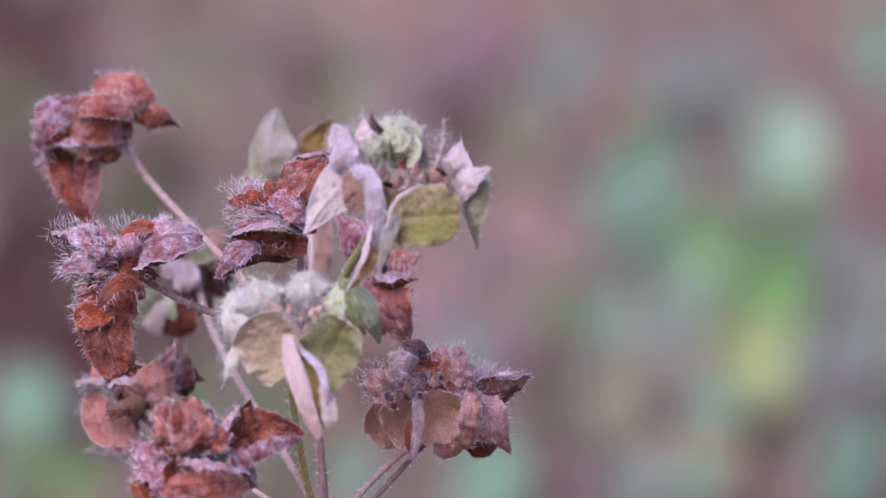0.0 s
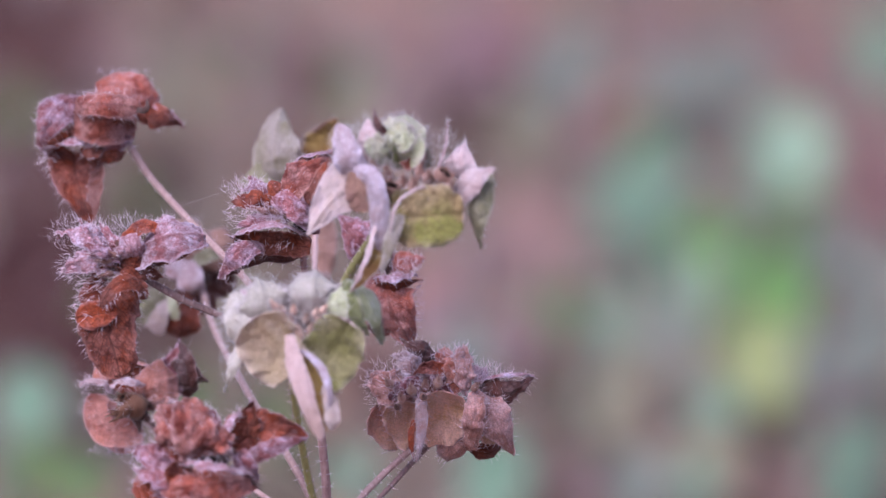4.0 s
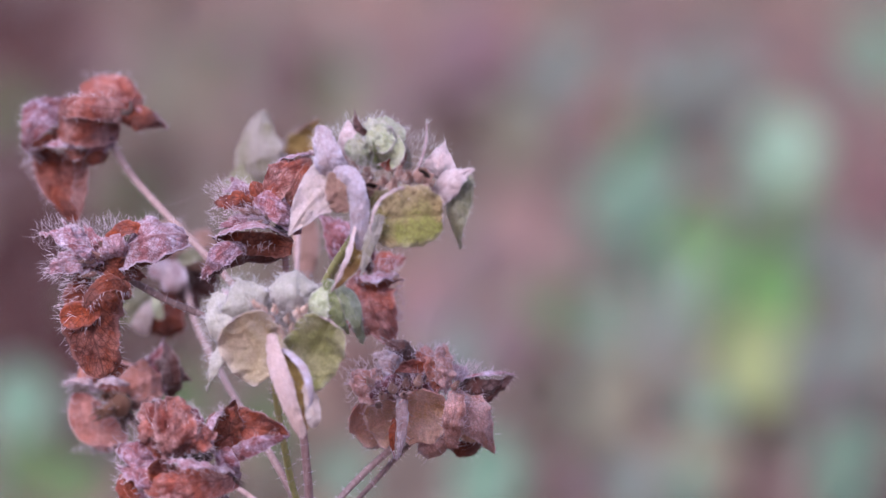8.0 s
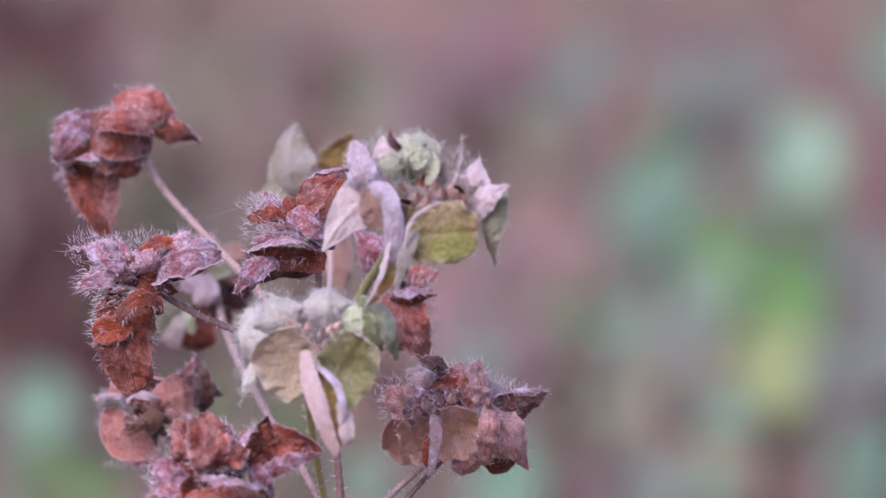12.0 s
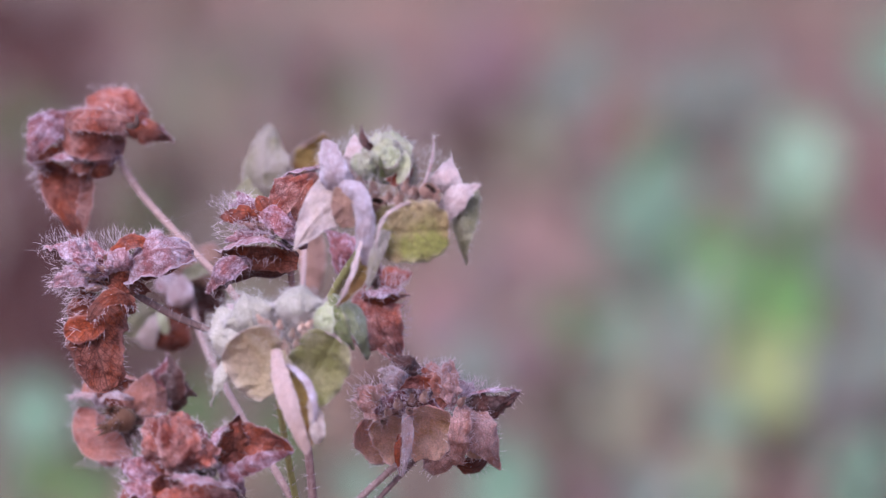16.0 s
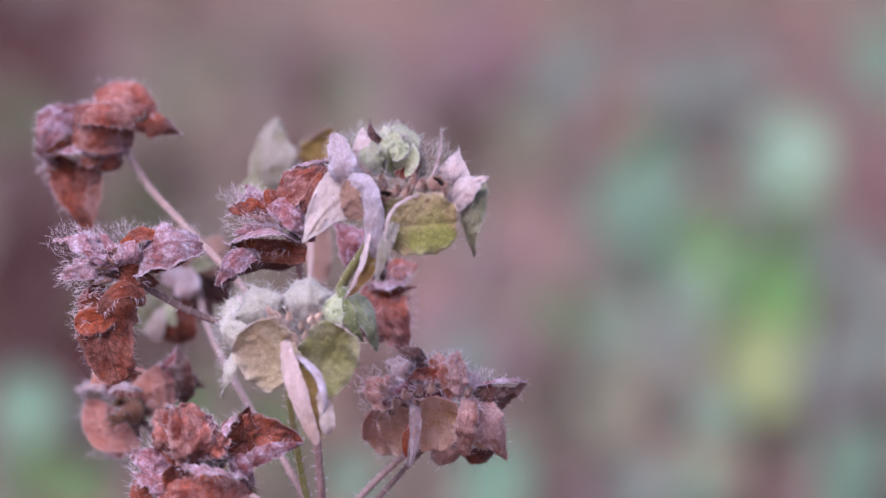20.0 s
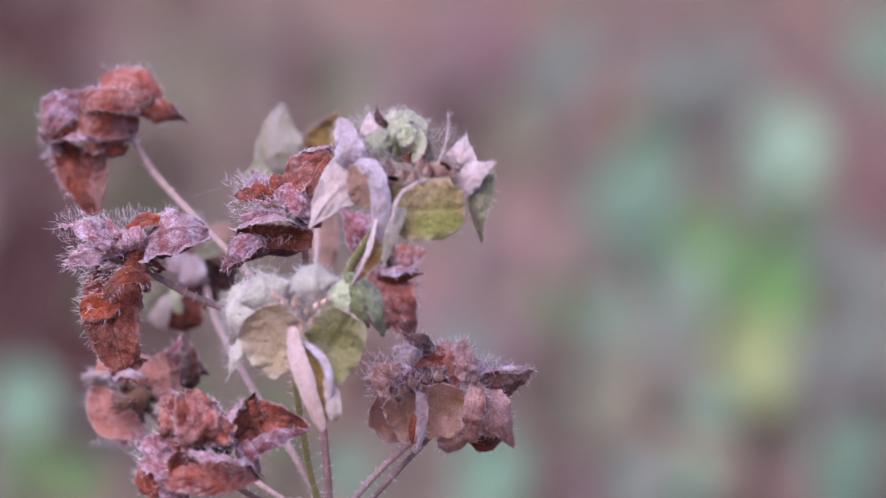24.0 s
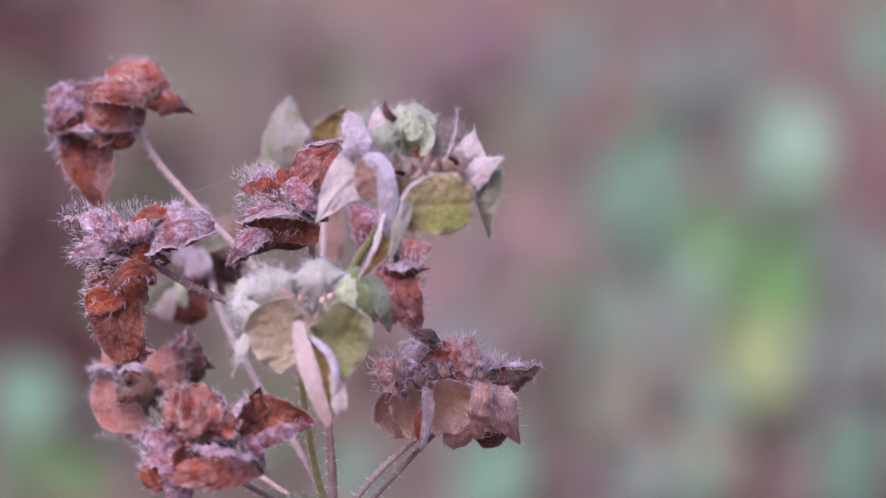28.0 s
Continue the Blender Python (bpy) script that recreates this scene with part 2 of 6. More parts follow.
blush = leaf_material("blush", (0.53, 0.357, 0.390), (0.38, 0.207, 0.220), (0.28, 0.141, 0.140), 0.45, sheen=0.4, highlights=0.8, highlight_rim_tone=(0.76, 0.649, 0.800), fade=(0.53, 0.385, 0.420), fade_by=0.8, bump=0.5, speck=0.65)
strip_tan = leaf_material("strip_tan", (0.70, 0.489, 0.500), (0.62, 0.414, 0.390), (0.42, 0.235, 0.200), 0.3, thin=0.35, highlights=0.4, patch=150.0, highlight_rim_tone=(0.78, 0.611, 0.680), bump=0.5, speck=0.65)
ochre = leaf_material("ochre", (0.38, 0.24, 0.08), (0.26, 0.13, 0.05), (0.17, 0.08, 0.04), 0.4)
olive = leaf_material("olive", (0.29, 0.27, 0.075), (0.44, 0.30, 0.15), (0.12, 0.075, 0.04), 0.65, patch=150.0, highlight_rim_tone=(0.56, 0.43, 0.35), fade=(0.48, 0.35, 0.21), fade_by=0.75)
olive_green = leaf_material("olive_green", (0.25, 0.23, 0.078), (0.19, 0.17, 0.065), (0.13, 0.10, 0.05), 0.4, patch=130.0, highlight_rim_tone=(0.52, 0.46, 0.38), fade=(0.40, 0.33, 0.23), fade_by=0.6, rim=0.3)
tan = leaf_material("tan", (0.60, 0.42, 0.28), (0.47, 0.35, 0.17), (0.36, 0.24, 0.15), 0.3, thin=0.35, highlights=0.35, patch=110.0, highlight_rim_tone=(0.74, 0.60, 0.56), rim=0.6, rim_from=0.3, fade=(0.70, 0.53, 0.45), fade_by=0.8, bump=0.5, speck=0.65)
tan_brown = leaf_material("tan_brown", (0.70, 0.38, 0.28), (0.48, 0.255, 0.13), (0.66, 0.414, 0.392), 0.45, thin=0.4, highlights=0.4, patch=130.0, highlight_rim_tone=(0.80, 0.583, 0.617), rim=0.6, fade=(0.78, 0.50, 0.43), fade_by=0.7)
palegreen = leaf_material("palegreen", (0.44, 0.44, 0.29), (0.48, 0.42, 0.32), (0.25, 0.23, 0.13), 0.35, sheen=0.4, highlights=0.5, highlight_rim_tone=(0.62, 0.60, 0.57), bump=0.5, speck=0.65)
greygreen = leaf_material("greygreen", (0.34, 0.30, 0.22), (0.26, 0.23, 0.14), (0.18, 0.15, 0.09), 0.35, sheen=0.3, highlights=0.4, highlight_rim_tone=(0.55, 0.48, 0.45))
green = leaf_material("green", (0.20, 0.21, 0.075), (0.25, 0.25, 0.13), (0.13, 0.13, 0.05), 0.3)
bluegreen = leaf_material("bluegreen", (0.29, 0.30, 0.23), (0.24, 0.24, 0.13), (0.16, 0.17, 0.10), 0.3, sheen=0.4, highlights=0.4, highlight_rim_tone=(0.52, 0.50, 0.50))
husk_dark = fibre_material("husk_dark", (0.06, 0.028, 0.026), (0.11, 0.05, 0.045), 700)
husk_knob = fibre_material("husk_knob", (0.12, 0.045, 0.026), (0.22, 0.10, 0.066), 700)
husk_brown = fibre_material("husk_brown", (0.22, 0.10, 0.09), (0.33, 0.17, 0.15), 700, thin=0.15)
husk_pink = fibre_material("husk_pink", (0.30, 0.15, 0.13), (0.42, 0.25, 0.22), 700, thin=0.15)
husk_blush = fibre_material("husk_blush", (0.55, 0.34, 0.28), (0.62, 0.44, 0.38), 700, thin=0.15)
throat = fibre_material("throat", (0.045, 0.018, 0.017), (0.085, 0.036, 0.03), 700)
stem_mauve = fibre_material("stem_mauve", (0.50, 0.30, 0.30), (0.26, 0.13, 0.13), 2200, stretch=(1, 1, 0.35))
stem_dark = fibre_material("stem_dark", (0.13, 0.075, 0.08), (0.27, 0.16, 0.16), 2200, stretch=(1, 1, 0.35))
stem_green = fibre_material("stem_green", (0.36, 0.30, 0.12), (0.24, 0.22, 0.075), 2200, stretch=(1, 1, 0.35))
stem_tan = fibre_material("stem_tan", (0.46, 0.30, 0.30), (0.31, 0.18, 0.185), 2200, stretch=(1, 1, 0.35))
bristle = fibre_material("bristle", (0.83, 0.686, 0.800), (0.73, 0.545, 0.620), 400, rough=0.5, island=True, thin=0.3)
wool = fibre_material("wool", (0.70, 0.620, 0.665), (0.61, 0.531, 0.550), 400, rough=0.5, island=True, thin=0.3)
soil = fibre_material("soil", (0.19, 0.14, 0.108), (0.12, 0.082, 0.066), 12.0, rough=0.95, sheen=0.0, stretch=(1, 1, 1))
litter_mat = fibre_material("litter", (0.33, 0.155, 0.135), (0.21, 0.158, 0.112), 7.0, rough=0.85, sheen=0.0, stretch=(1, 1, 1), island=True, thin=0.2)
grass_mat = fibre_material("dry_grass", (0.34, 0.26, 0.20), (0.24, 0.18, 0.16), 10.0, rough=0.8, sheen=0.0, stretch=(1, 1, 1), island=True, thin=0.2)


def weed_material(name, base, other):
    return leaf_material(name, base, other, tuple(0.7 * c for c in base), 0.4, rough=0.6, thin=0.3, sheen=0.1, grain=118.0, patch=27.0)


weed_mint = weed_material("weed_mint", (0.44, 0.58, 0.42), (0.38, 0.53, 0.38))
weed_mint_dark = weed_material("weed_mint_dark", (0.26, 0.38, 0.27), (0.21, 0.33, 0.23))
weed_green = weed_material("weed_green", (0.18, 0.33, 0.10), (0.155, 0.285, 0.095))
weed_green_dark = weed_material("weed_green_dark", (0.15, 0.21, 0.085), (0.12, 0.165, 0.07))
weed_yellow = weed_material("weed_yellow", (0.42, 0.45, 0.20), (0.37, 0.41, 0.18))
weed_yellow_dark = weed_material("weed_yellow_dark", (0.31, 0.27, 0.19), (0.27, 0.25, 0.17))
weed_grey = weed_material("weed_grey", (0.26, 0.29, 0.25), (0.22, 0.245, 0.225))
dead_mauve = weed_material("dead_mauve", (0.30, 0.17, 0.20), (0.25, 0.15, 0.165))
dead_pink = weed_material("dead_pink", (0.34, 0.20, 0.185), (0.30, 0.175, 0.16))
dead_red = weed_material("dead_red", (0.28, 0.13, 0.135), (0.24, 0.11, 0.118))
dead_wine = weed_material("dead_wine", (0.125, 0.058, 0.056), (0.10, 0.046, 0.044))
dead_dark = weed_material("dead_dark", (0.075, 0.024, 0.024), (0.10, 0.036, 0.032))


# ---- builders ----
def link_mesh(name, verts, faces, materials, parent=None, slots=None, uvs=None):
    me = bpy.data.meshes.new(name)
    me.from_pydata([tuple(v) for v in verts], [], [tuple(f) for f in faces])
    for m in materials:
        me.materials.append(m)
    if slots is not None:
        me.polygons.foreach_set("material_index", np.asarray(slots, dtype=np.int32))
    me.polygons.foreach_set("use_smooth", np.ones(len(me.polygons), dtype=bool))
    if uvs is not None:
        layer = me.uv_layers.new(name="UVMap")
        corner = np.empty(len(me.loops), dtype=np.int32)
        me.loops.foreach_get("vertex_index", corner)
        layer.data.foreach_set("uv", np.asarray(uvs, dtype=np.float32)[corner].ravel())
    me.update()
    ob = new(name, me)
    if parent is not None:
        ob.parent = parent
    return ob


def unit(v):
    v = np.asarray(v, dtype=float)
    return v / max(1e-12, np.linalg.norm(v))


def wave(p, scale, seed):
    """Smooth unevenness from -1 to 1."""
    return noise.noise(Vector((p[0] * scale + seed * 7.3, p[1] * scale - seed * 3.1, p[2] * scale + seed * 1.7)))


def pleat(x):
    """A folded-paper wave from -1 to 1."""
    return 2 * abs(2 * (x - math.floor(x + 0.5))) - 1


def leaf_grid(base, tip, width, face, cup, bow, peak, sharp, crumple, curl, seed, rows=52, cols=35, ripple=0.07, wide=0.75, cusp=0.35, roll=0.12, mid=None, face2=None):
    """A cupped, crumpled leaf blade as a grid of points, hollow side towards face (at its tip: face2), bent through mid. Sizes in any one unit."""
    base, tip, face = np.array(base, float), np.array(tip, float), np.array(face, float)
    face2 = face if face2 is None else np.array(face2, float)
    mid = 0.5 * (base + tip) if mid is None else np.array(mid, float)
    knee = 2 * mid - 0.5 * (base + tip)
    length = np.linalg.norm(mid - base) + np.linalg.norm(tip - mid)
    a = wide
    b = sharp * a * (1 - peak) / max(0.05, peak)
    b = max(0.28, b) if sharp < 1 else b
    top = ((peak + 0.06) ** a) * ((1 - peak) ** b)
    half = radians(max(5.0, cup))
    cusp = 0.0 if sharp < 1 else cusp
    rng = random.Random(seed)
    ph = [rng.uniform(0, 6.28) for _ in range(4)]
    ways = [unit([rng.uniform(-1, 1) for _ in range(3)]) for _ in range(3)]
    pts, uvs = [], []
    for i in range(rows):
        u = i / (rows - 1)
        u = 0.5 * u + 0.5 * (0.5 - 0.5 * math.cos(math.pi * u))
        spine = (1 - u) ** 2 * base + 2 * u * (1 - u) * knee + u * u * tip
        along = unit((1 - u) * (knee - base) + u * (tip - knee))
        up = (1 - u) * face + u * face2
        up = unit(up - along * up.dot(along))
        side = np.cross(along, up)
        w = 0.5 * width * min(1.15, ((u + 0.06) ** a) * (max(0.0, 1 - u) ** b) / top) + 0.004 * width
        late = min(1.0, max(0.0, (u - 0.5) / 0.45))
        w *= 1 - cusp * late * late * (3 - 2 * late)
        for j in range(cols):
            v = 2 * j / (cols - 1) - 1
            jag = 1 + (0.12 * noise.noise(Vector((u * 5 + seed, 3.0 * (v > 0), 1))) + 0.06 * noise.noise(Vector((u * 17 + seed, 3.0 * (v > 0), 5)))) * min(1.0, abs(v) * 1.5)
            r = w * jag / math.sin(min(half, 1.5))
            ang = v * half
            x = r * math.sin(ang)
            y = r * (1 - math.cos(ang))
            y -= bow * length * 4 * u * (1 - u)
            y += curl * length * max(0.0, u - 0.55) ** 2 * 4
            y += ripple * width * v * v * math.sin(9 * u + ph[0] + 1.5 * v) + 0.5 * ripple * width * abs(v) ** 3 * math.sin(21 * u + ph[1])
            z = ripple * 0.5 * width * abs(v) * math.sin(13 * u + ph[2] + 2 * v) * 4 * u * (1 - u)
            y -= roll * w * abs(v) ** 5
            y -= 0.035 * width * math.exp(-(v / 0.12) ** 2)
            y -= 0.03 * width * min(1.0, 0.15 + 0.6 * crumple) * abs(math.sin(4.5 * math.pi * (u - 0.45 * abs(v)))) * min(1.0, 2.5 * abs(v))
            p = spine + along * z + side * x + up * y
            if crumple:
                worn = 0.3 + 0.9 * crumple
                bend = 0.9 * wave(p, 0.3, seed)
                fold = min(0.6, max(0.0, crumple - 0.4))
                d = fold * (0.5 * pleat(p.dot(ways[0]) * 0.30 + bend) + 0.3 * pleat(p.dot(ways[1]) * 0.55 + bend + 0.3))
                d += worn * (0.42 * wave(p, 0.33, seed + 5) + 0.34 * (0.35 - abs(wave(p, 0.6, seed + 7))) * 1.6 + 0.26 * (0.35 - abs(wave(p, 1.2, seed + 9))) * 1.5 + 0.13 * (0.35 - abs(wave(p, 2.3, seed + 11))) * 1.5)
                rag = worn * abs(v) ** 4
                p = p + up * (d + 0.35 * rag * wave(p, 1.0, seed + 13)) + side * (wave(p, 0.6, seed + 3) * crumple * 0.35 + rag * 0.3 * wave(p, 1.3, seed + 15)) + along * rag * 0.25 * wave(p, 1.1, seed + 17)
            pts.append(p)
            uvs.append((0.5 + 0.5 * v, u))
    return np.array(pts).reshape(rows, cols, 3), uvs, unit(face + face2)


def shell(grid, up, thick):
    """Two skins and a rim out of a grid: vertices, faces, slots (0 hollow side, 1 the other) and the grid's normals."""
    rows, cols, _ = grid.shape
    du = np.gradient(grid, axis=0)
    dv = np.gradient(grid, axis=1)
    n = np.cross(du, dv)
    n /= np.maximum(1e-9, np.linalg.norm(n, axis=2, keepdims=True))
    if (n @ up).mean() < 0:
        n = -n
        flip = True
    else:
        flip = False
    verts = np.concatenate([grid.reshape(-1, 3), (grid - n * thick).reshape(-1, 3)])
    k = rows * cols
    faces, slots = [], []
    for i in range(rows - 1):
        for j in range(cols - 1):
            q = (i * cols + j, (i + 1) * cols + j, (i + 1) * cols + j + 1, i * cols + j + 1)
            if flip:
                q = q[::-1]
            faces.append(q)
            slots.append(0)
            faces.append(tuple(c + k for c in q[::-1]))
            slots.append(1)
    ring = [j for j in range(cols)] + [i * cols + cols - 1 for i in range(1, rows)] + [(rows - 1) * cols + j for j in range(cols - 2, -1, -1)] + [i * cols for i in range(rows - 2, 0, -1)]
    for a, c in zip(ring, ring[1:] + ring[:1]):
        q = (a, c, c + k, a + k)
        faces.append(q[::-1] if flip else q)
        slots.append(1)
    return verts, faces, slots, n


def hair_mesh(hairs, radius):
    """Tapered three-sided bristles, slightly bent: (root, way, length) in millimetres."""
    verts, faces = [], []
    for root, way, length in hairs:
        way = unit(way)
        side = unit(np.cross(way, (0.3, 0.5, 0.81)))
        other = np.cross(way, side)
        bend = (side * random.uniform(-1, 1) + other * random.uniform(-1, 1)) * 0.12 * length
        k = len(verts)
        r = radius * random.uniform(0.7, 1.2)
        for f, w in ((0.0, 1.0), (0.55, 0.62)):
            c = root + way * length * f + bend * f * f
            for a in range(3):
                ang = a * 2.0944
                verts.append(c + (side * math.cos(ang) + other * math.sin(ang)) * r * w)
        verts.append(root + way * length + bend)
        for a in range(3):
            b = (a + 1) % 3
            faces.append((k + a, k + b, k + 3 + b, k + 3 + a))
            faces.append((k + 3 + a, k + 3 + b, k + 6))
    return np.array(verts) * MM, faces


def tube(points, radii, sides=10, wob=0.0, seed=0):
    """A round, slightly uneven stem through the points, smoothed between them."""
    pts = [np.array(p, float) for p in points]
    line, rad = [], []
    n = len(pts)
    for i in range(n - 1):
        p0, p1, p2, p3 = pts[max(0, i - 1)], pts[i], pts[i + 1], pts[min(n - 1, i + 2)]
        steps = max(4, int(np.linalg.norm(p2 - p1) / 2.2))
        steps = min(steps, 40)
        for s in range(steps + (1 if i == n - 2 else 0)):
            t = s / steps
            line.append(0.5 * (2 * p1 + (p2 - p0) * t + (2 * p0 - 5 * p1 + 4 * p2 - p3) * t * t + (3 * p1 - p0 - 3 * p2 + p3) * t ** 3))
            rad.append(radii[0] + (radii[1] - radii[0]) * (i + t) / (n - 1))
    verts, faces = [], []
    for i, c in enumerate(line):
        way = unit(line[min(i + 1, len(line) - 1)] - line[max(0, i - 1)])
        side = unit(np.cross(way, (0.21, 0.93, 0.3)))
        other = np.cross(way, side)
        for a in range(sides):
            ang = a * 2 * math.pi / sides
            r = rad[i] * (1 + wob * wave(c + np.array((a * 0.7, 0, 0)), 0.5, seed) + 0.06 * math.cos(4 * ang))
            verts.append(c + (side * math.cos(ang) + other * math.sin(ang)) * r)
    for i in range(len(line) - 1):
        for a in range(sides):
            b = (a + 1) % sides
            faces.append((i * sides + a, i * sides + b, (i + 1) * sides + b, (i + 1) * sides + a))
    faces.append(tuple(range(sides))[::-1])
    faces.append(tuple((len(line) - 1) * sides + a for a in range(sides)))
    return np.array(verts), faces, line, rad


plant = tagged(new("dried_herb"), "dead herb with mauve-brown and cream bristly flower heads on thin stems", "plant")
plant.matrix_world = pose(-0.01471, -0.00576, -0.00011)
fur = {}
serial = [0]


def flower_head(place, radius, core, label):
    """The knobbly receptacle in which a head's bracts and husks sit."""
    bm = bmesh.new()
    bmesh.ops.create_icosphere(bm, subdivisions=3, radius=radius * MM)
    for v in bm.verts:
        v.co *= 1 + 0.25 * noise.noise(v.co * 1400)
    me = bpy.data.meshes.new("flower_head")
    bm.to_mesh(me)
    bm.free()
    me.materials.append(core)
    for p in me.polygons:
        p.use_smooth = True
    ob = new("flower_head", me)
    ob.parent = plant
    ob.location = [c * MM for c in place]
    tagged(ob, label)
    fur[ob.name] = []
    return ob


def bract(head, base, tip, width, face, inner, outer, cup=50, bow=0.08, peak=0.45, sharp=1.0, crumple=0.8, curl=0.0, hair=50, wide=0.75, cusp=0.35, roll=0.12, mid=None, face2=None):
    serial[0] += 1
    seed = serial[0]
    grid, uvs, up = leaf_grid(base, tip, width, face, cup, bow, peak, sharp, crumple, curl, seed, wide=wide, cusp=cusp, roll=roll, mid=mid, face2=face2)
    verts, faces, slots, n = shell(grid, up, 0.11)
    link_mesh("bract", verts * MM, faces, [inner, outer], head, slots, uvs + uvs)
    rng = random.Random(seed + 400)
    rows, cols, _ = grid.shape
    axis = unit(np.array(tip) - np.array(base))
    for k in range(int(hair * 1.5)):
        i = rng.randint(1, rows - 2)
        jitter = np.array([rng.uniform(-0.45, 0.45) for _ in range(3)])
        if rng.random() < 0.72:
            j = rng.choice((0, cols - 1))
            edge = unit(grid[i, j] - grid[i, cols // 2])
            way = edge + 0.5 * axis - n[i, j] * rng.uniform(-0.2, 0.8)
            size = rng.choice((0.35, 0.6, 0.8, 1.1, 1.5)) * rng.uniform(0.7, 1.1)
        else:
            j = rng.randint(0, cols - 1)
            way = axis - n[i, j] * 0.7
            size = rng.uniform(0.3, 0.8)
        fur[head.name].append((grid[i, j] - n[i, j] * 0.08, way + jitter, size))


def calyx(head, place, way, length, radius, skin, gape=False):
    """A small dry husk: a swelling tube with five pointed teeth and a dark throat."""
    serial[0] += 1
    rng = random.Random(serial[0])
    way = unit(way)
    side = unit(np.cross(way, (0.2, 0.9, 0.35)))
    other = np.cross(way, side)
    place = np.array(place, float) - way * length * 0.55
    sides = 20
    if gape:
        rings, inside = [(0.0, 0.35), (0.2, 0.8), (0.45, 1.0), (0.7, 0.95), (0.88, 0.9), (1.0, 0.88)], [(0.9, 0.7), (0.6, 0.65), (0.35, 0.4)]
    else:
        rings, inside = [(0.0, 0.35), (0.2, 0.75), (0.42, 0.9), (0.65, 0.75), (0.85, 0.45), (1.0, 0.3)], [(0.9, 0.2), (0.8, 0.15), (0.6, 0.1)]
    verts, faces, slots = [], [], []
    for depth, (f, r) in enumerate(rings + inside):
        for a in range(sides):
            ang = a * 2 * math.pi / sides
            lift = 0.0
            if depth == 5:
                lift = (0.3 if gape else 0.5) * abs(math.cos(2.5 * ang)) ** 3
            rr = radius * r * (1 + 0.05 * math.cos(10 * ang) + 0.08 * wave((a * 0.3, f * 4, 0), 1.0, serial[0]))
            slit = 1 - (0.85 * max(0.0, f - 0.3) if gape else 0.0)
            lean = 0.16 * radius * wave((a * 0.5, f * 3, 2), 1.0, serial[0] + 4)
            verts.append(place + way * (length * (f + lift) + lean) + (side * math.cos(ang) + other * math.sin(ang) * slit) * rr * (1 + 0.5 * lift))
    count = len(rings) + 3
    for i in range(count - 1):
        for a in range(sides):
            b = (a + 1) % sides
            faces.append((i * sides + a, i * sides + b, (i + 1) * sides + b, (i + 1) * sides + a))
            slots.append(1 if i >= 6 else 0)
    faces.append(tuple(range(sides))[::-1])
    slots.append(0)
    faces.append(tuple((count - 1) * sides + a for a in range(sides)))
    slots.append(1)
    link_mesh("calyx", np.array(verts) * MM, faces, [skin, throat], head, slots)
    for k in range(18):
        ang = rng.uniform(0, 6.28)
        out = side * math.cos(ang) + other * math.sin(ang)
        f = rng.uniform(0.3, 1.1)
        fur[head.name].append((place + way * length * f + out * radius, way * 0.9 + out * 0.8 + np.array([rng.uniform(-0.4, 0.4) for _ in range(3)]), rng.uniform(0.6, 1.5)))


def tuft(head, place, wide, high, count, length, way):
    """Loose bristles over an oval patch of the head."""
    serial[0] += 1
    rng = random.Random(serial[0] + 90)
    for k in range(count):
        ang, r = rng.uniform(0, 6.28), math.sqrt(rng.random())
        root = np.array(place) + np.array((wide * r * math.cos(ang), rng.uniform(-1.0, 1.5), high * r * math.sin(ang)))
        fur[head.name].append((root, unit(way) + np.array([rng.uniform(-0.75, 0.75) for _ in range(3)]), length * rng.uniform(0.5, 1.15)))


def finish_head(head, skin=None):
    pale = head["label"].startswith(("pale", "cream"))
    verts, faces = hair_mesh(fur[head.name], 0.024 if pale else 0.029)
    tagged(link_mesh("hairs", verts, faces, [wool if pale else bristle], head), "fine whitish bristles", kind="stuff")


def stem(name, points, r0, r1, skin, hairs, label):
    serial[0] += 1
    verts, faces, line, rad = tube(points, (r0, r1), 12, 0.14, serial[0])
    ob = link_mesh(name, verts * MM, faces, [skin], plant)
    tagged(ob, label)
    rng = random.Random(serial[0])
    down = []
    for k in range(hairs * 3):
        i = rng.randint(0, len(line) - 2)
        out = unit([rng.uniform(-1, 1) for _ in range(3)])
        way = unit(line[i + 1] - line[i])
        out = unit(out - way * out.dot(way))
        down.append((line[i] + out * rad[i] * 0.9, out - way * rng.uniform(-0.2, 0.6), rng.uniform(0.25, 0.6) if rng.random() < 0.75 else rng.uniform(0.6, 1.2)))
    v, f = hair_mesh(down, 0.024)
    tagged(link_mesh("hairs", v, f, [bristle], ob), "short pale hairs", kind="stuff")
    return ob


def stem_leaf(base, tip, width, face, skin):
    serial[0] += 1
    grid, uvs, up = leaf_grid(base, tip, width, face, 30, 0.06, 0.5, 0.7, 0.6, 0.0, serial[0])
    verts, faces, slots, n = shell(grid, up, 0.12)
    tagged(link_mesh("leaf", verts * MM, faces, [skin, skin], plant, slots, uvs + uvs), "withered grey-green leaf")


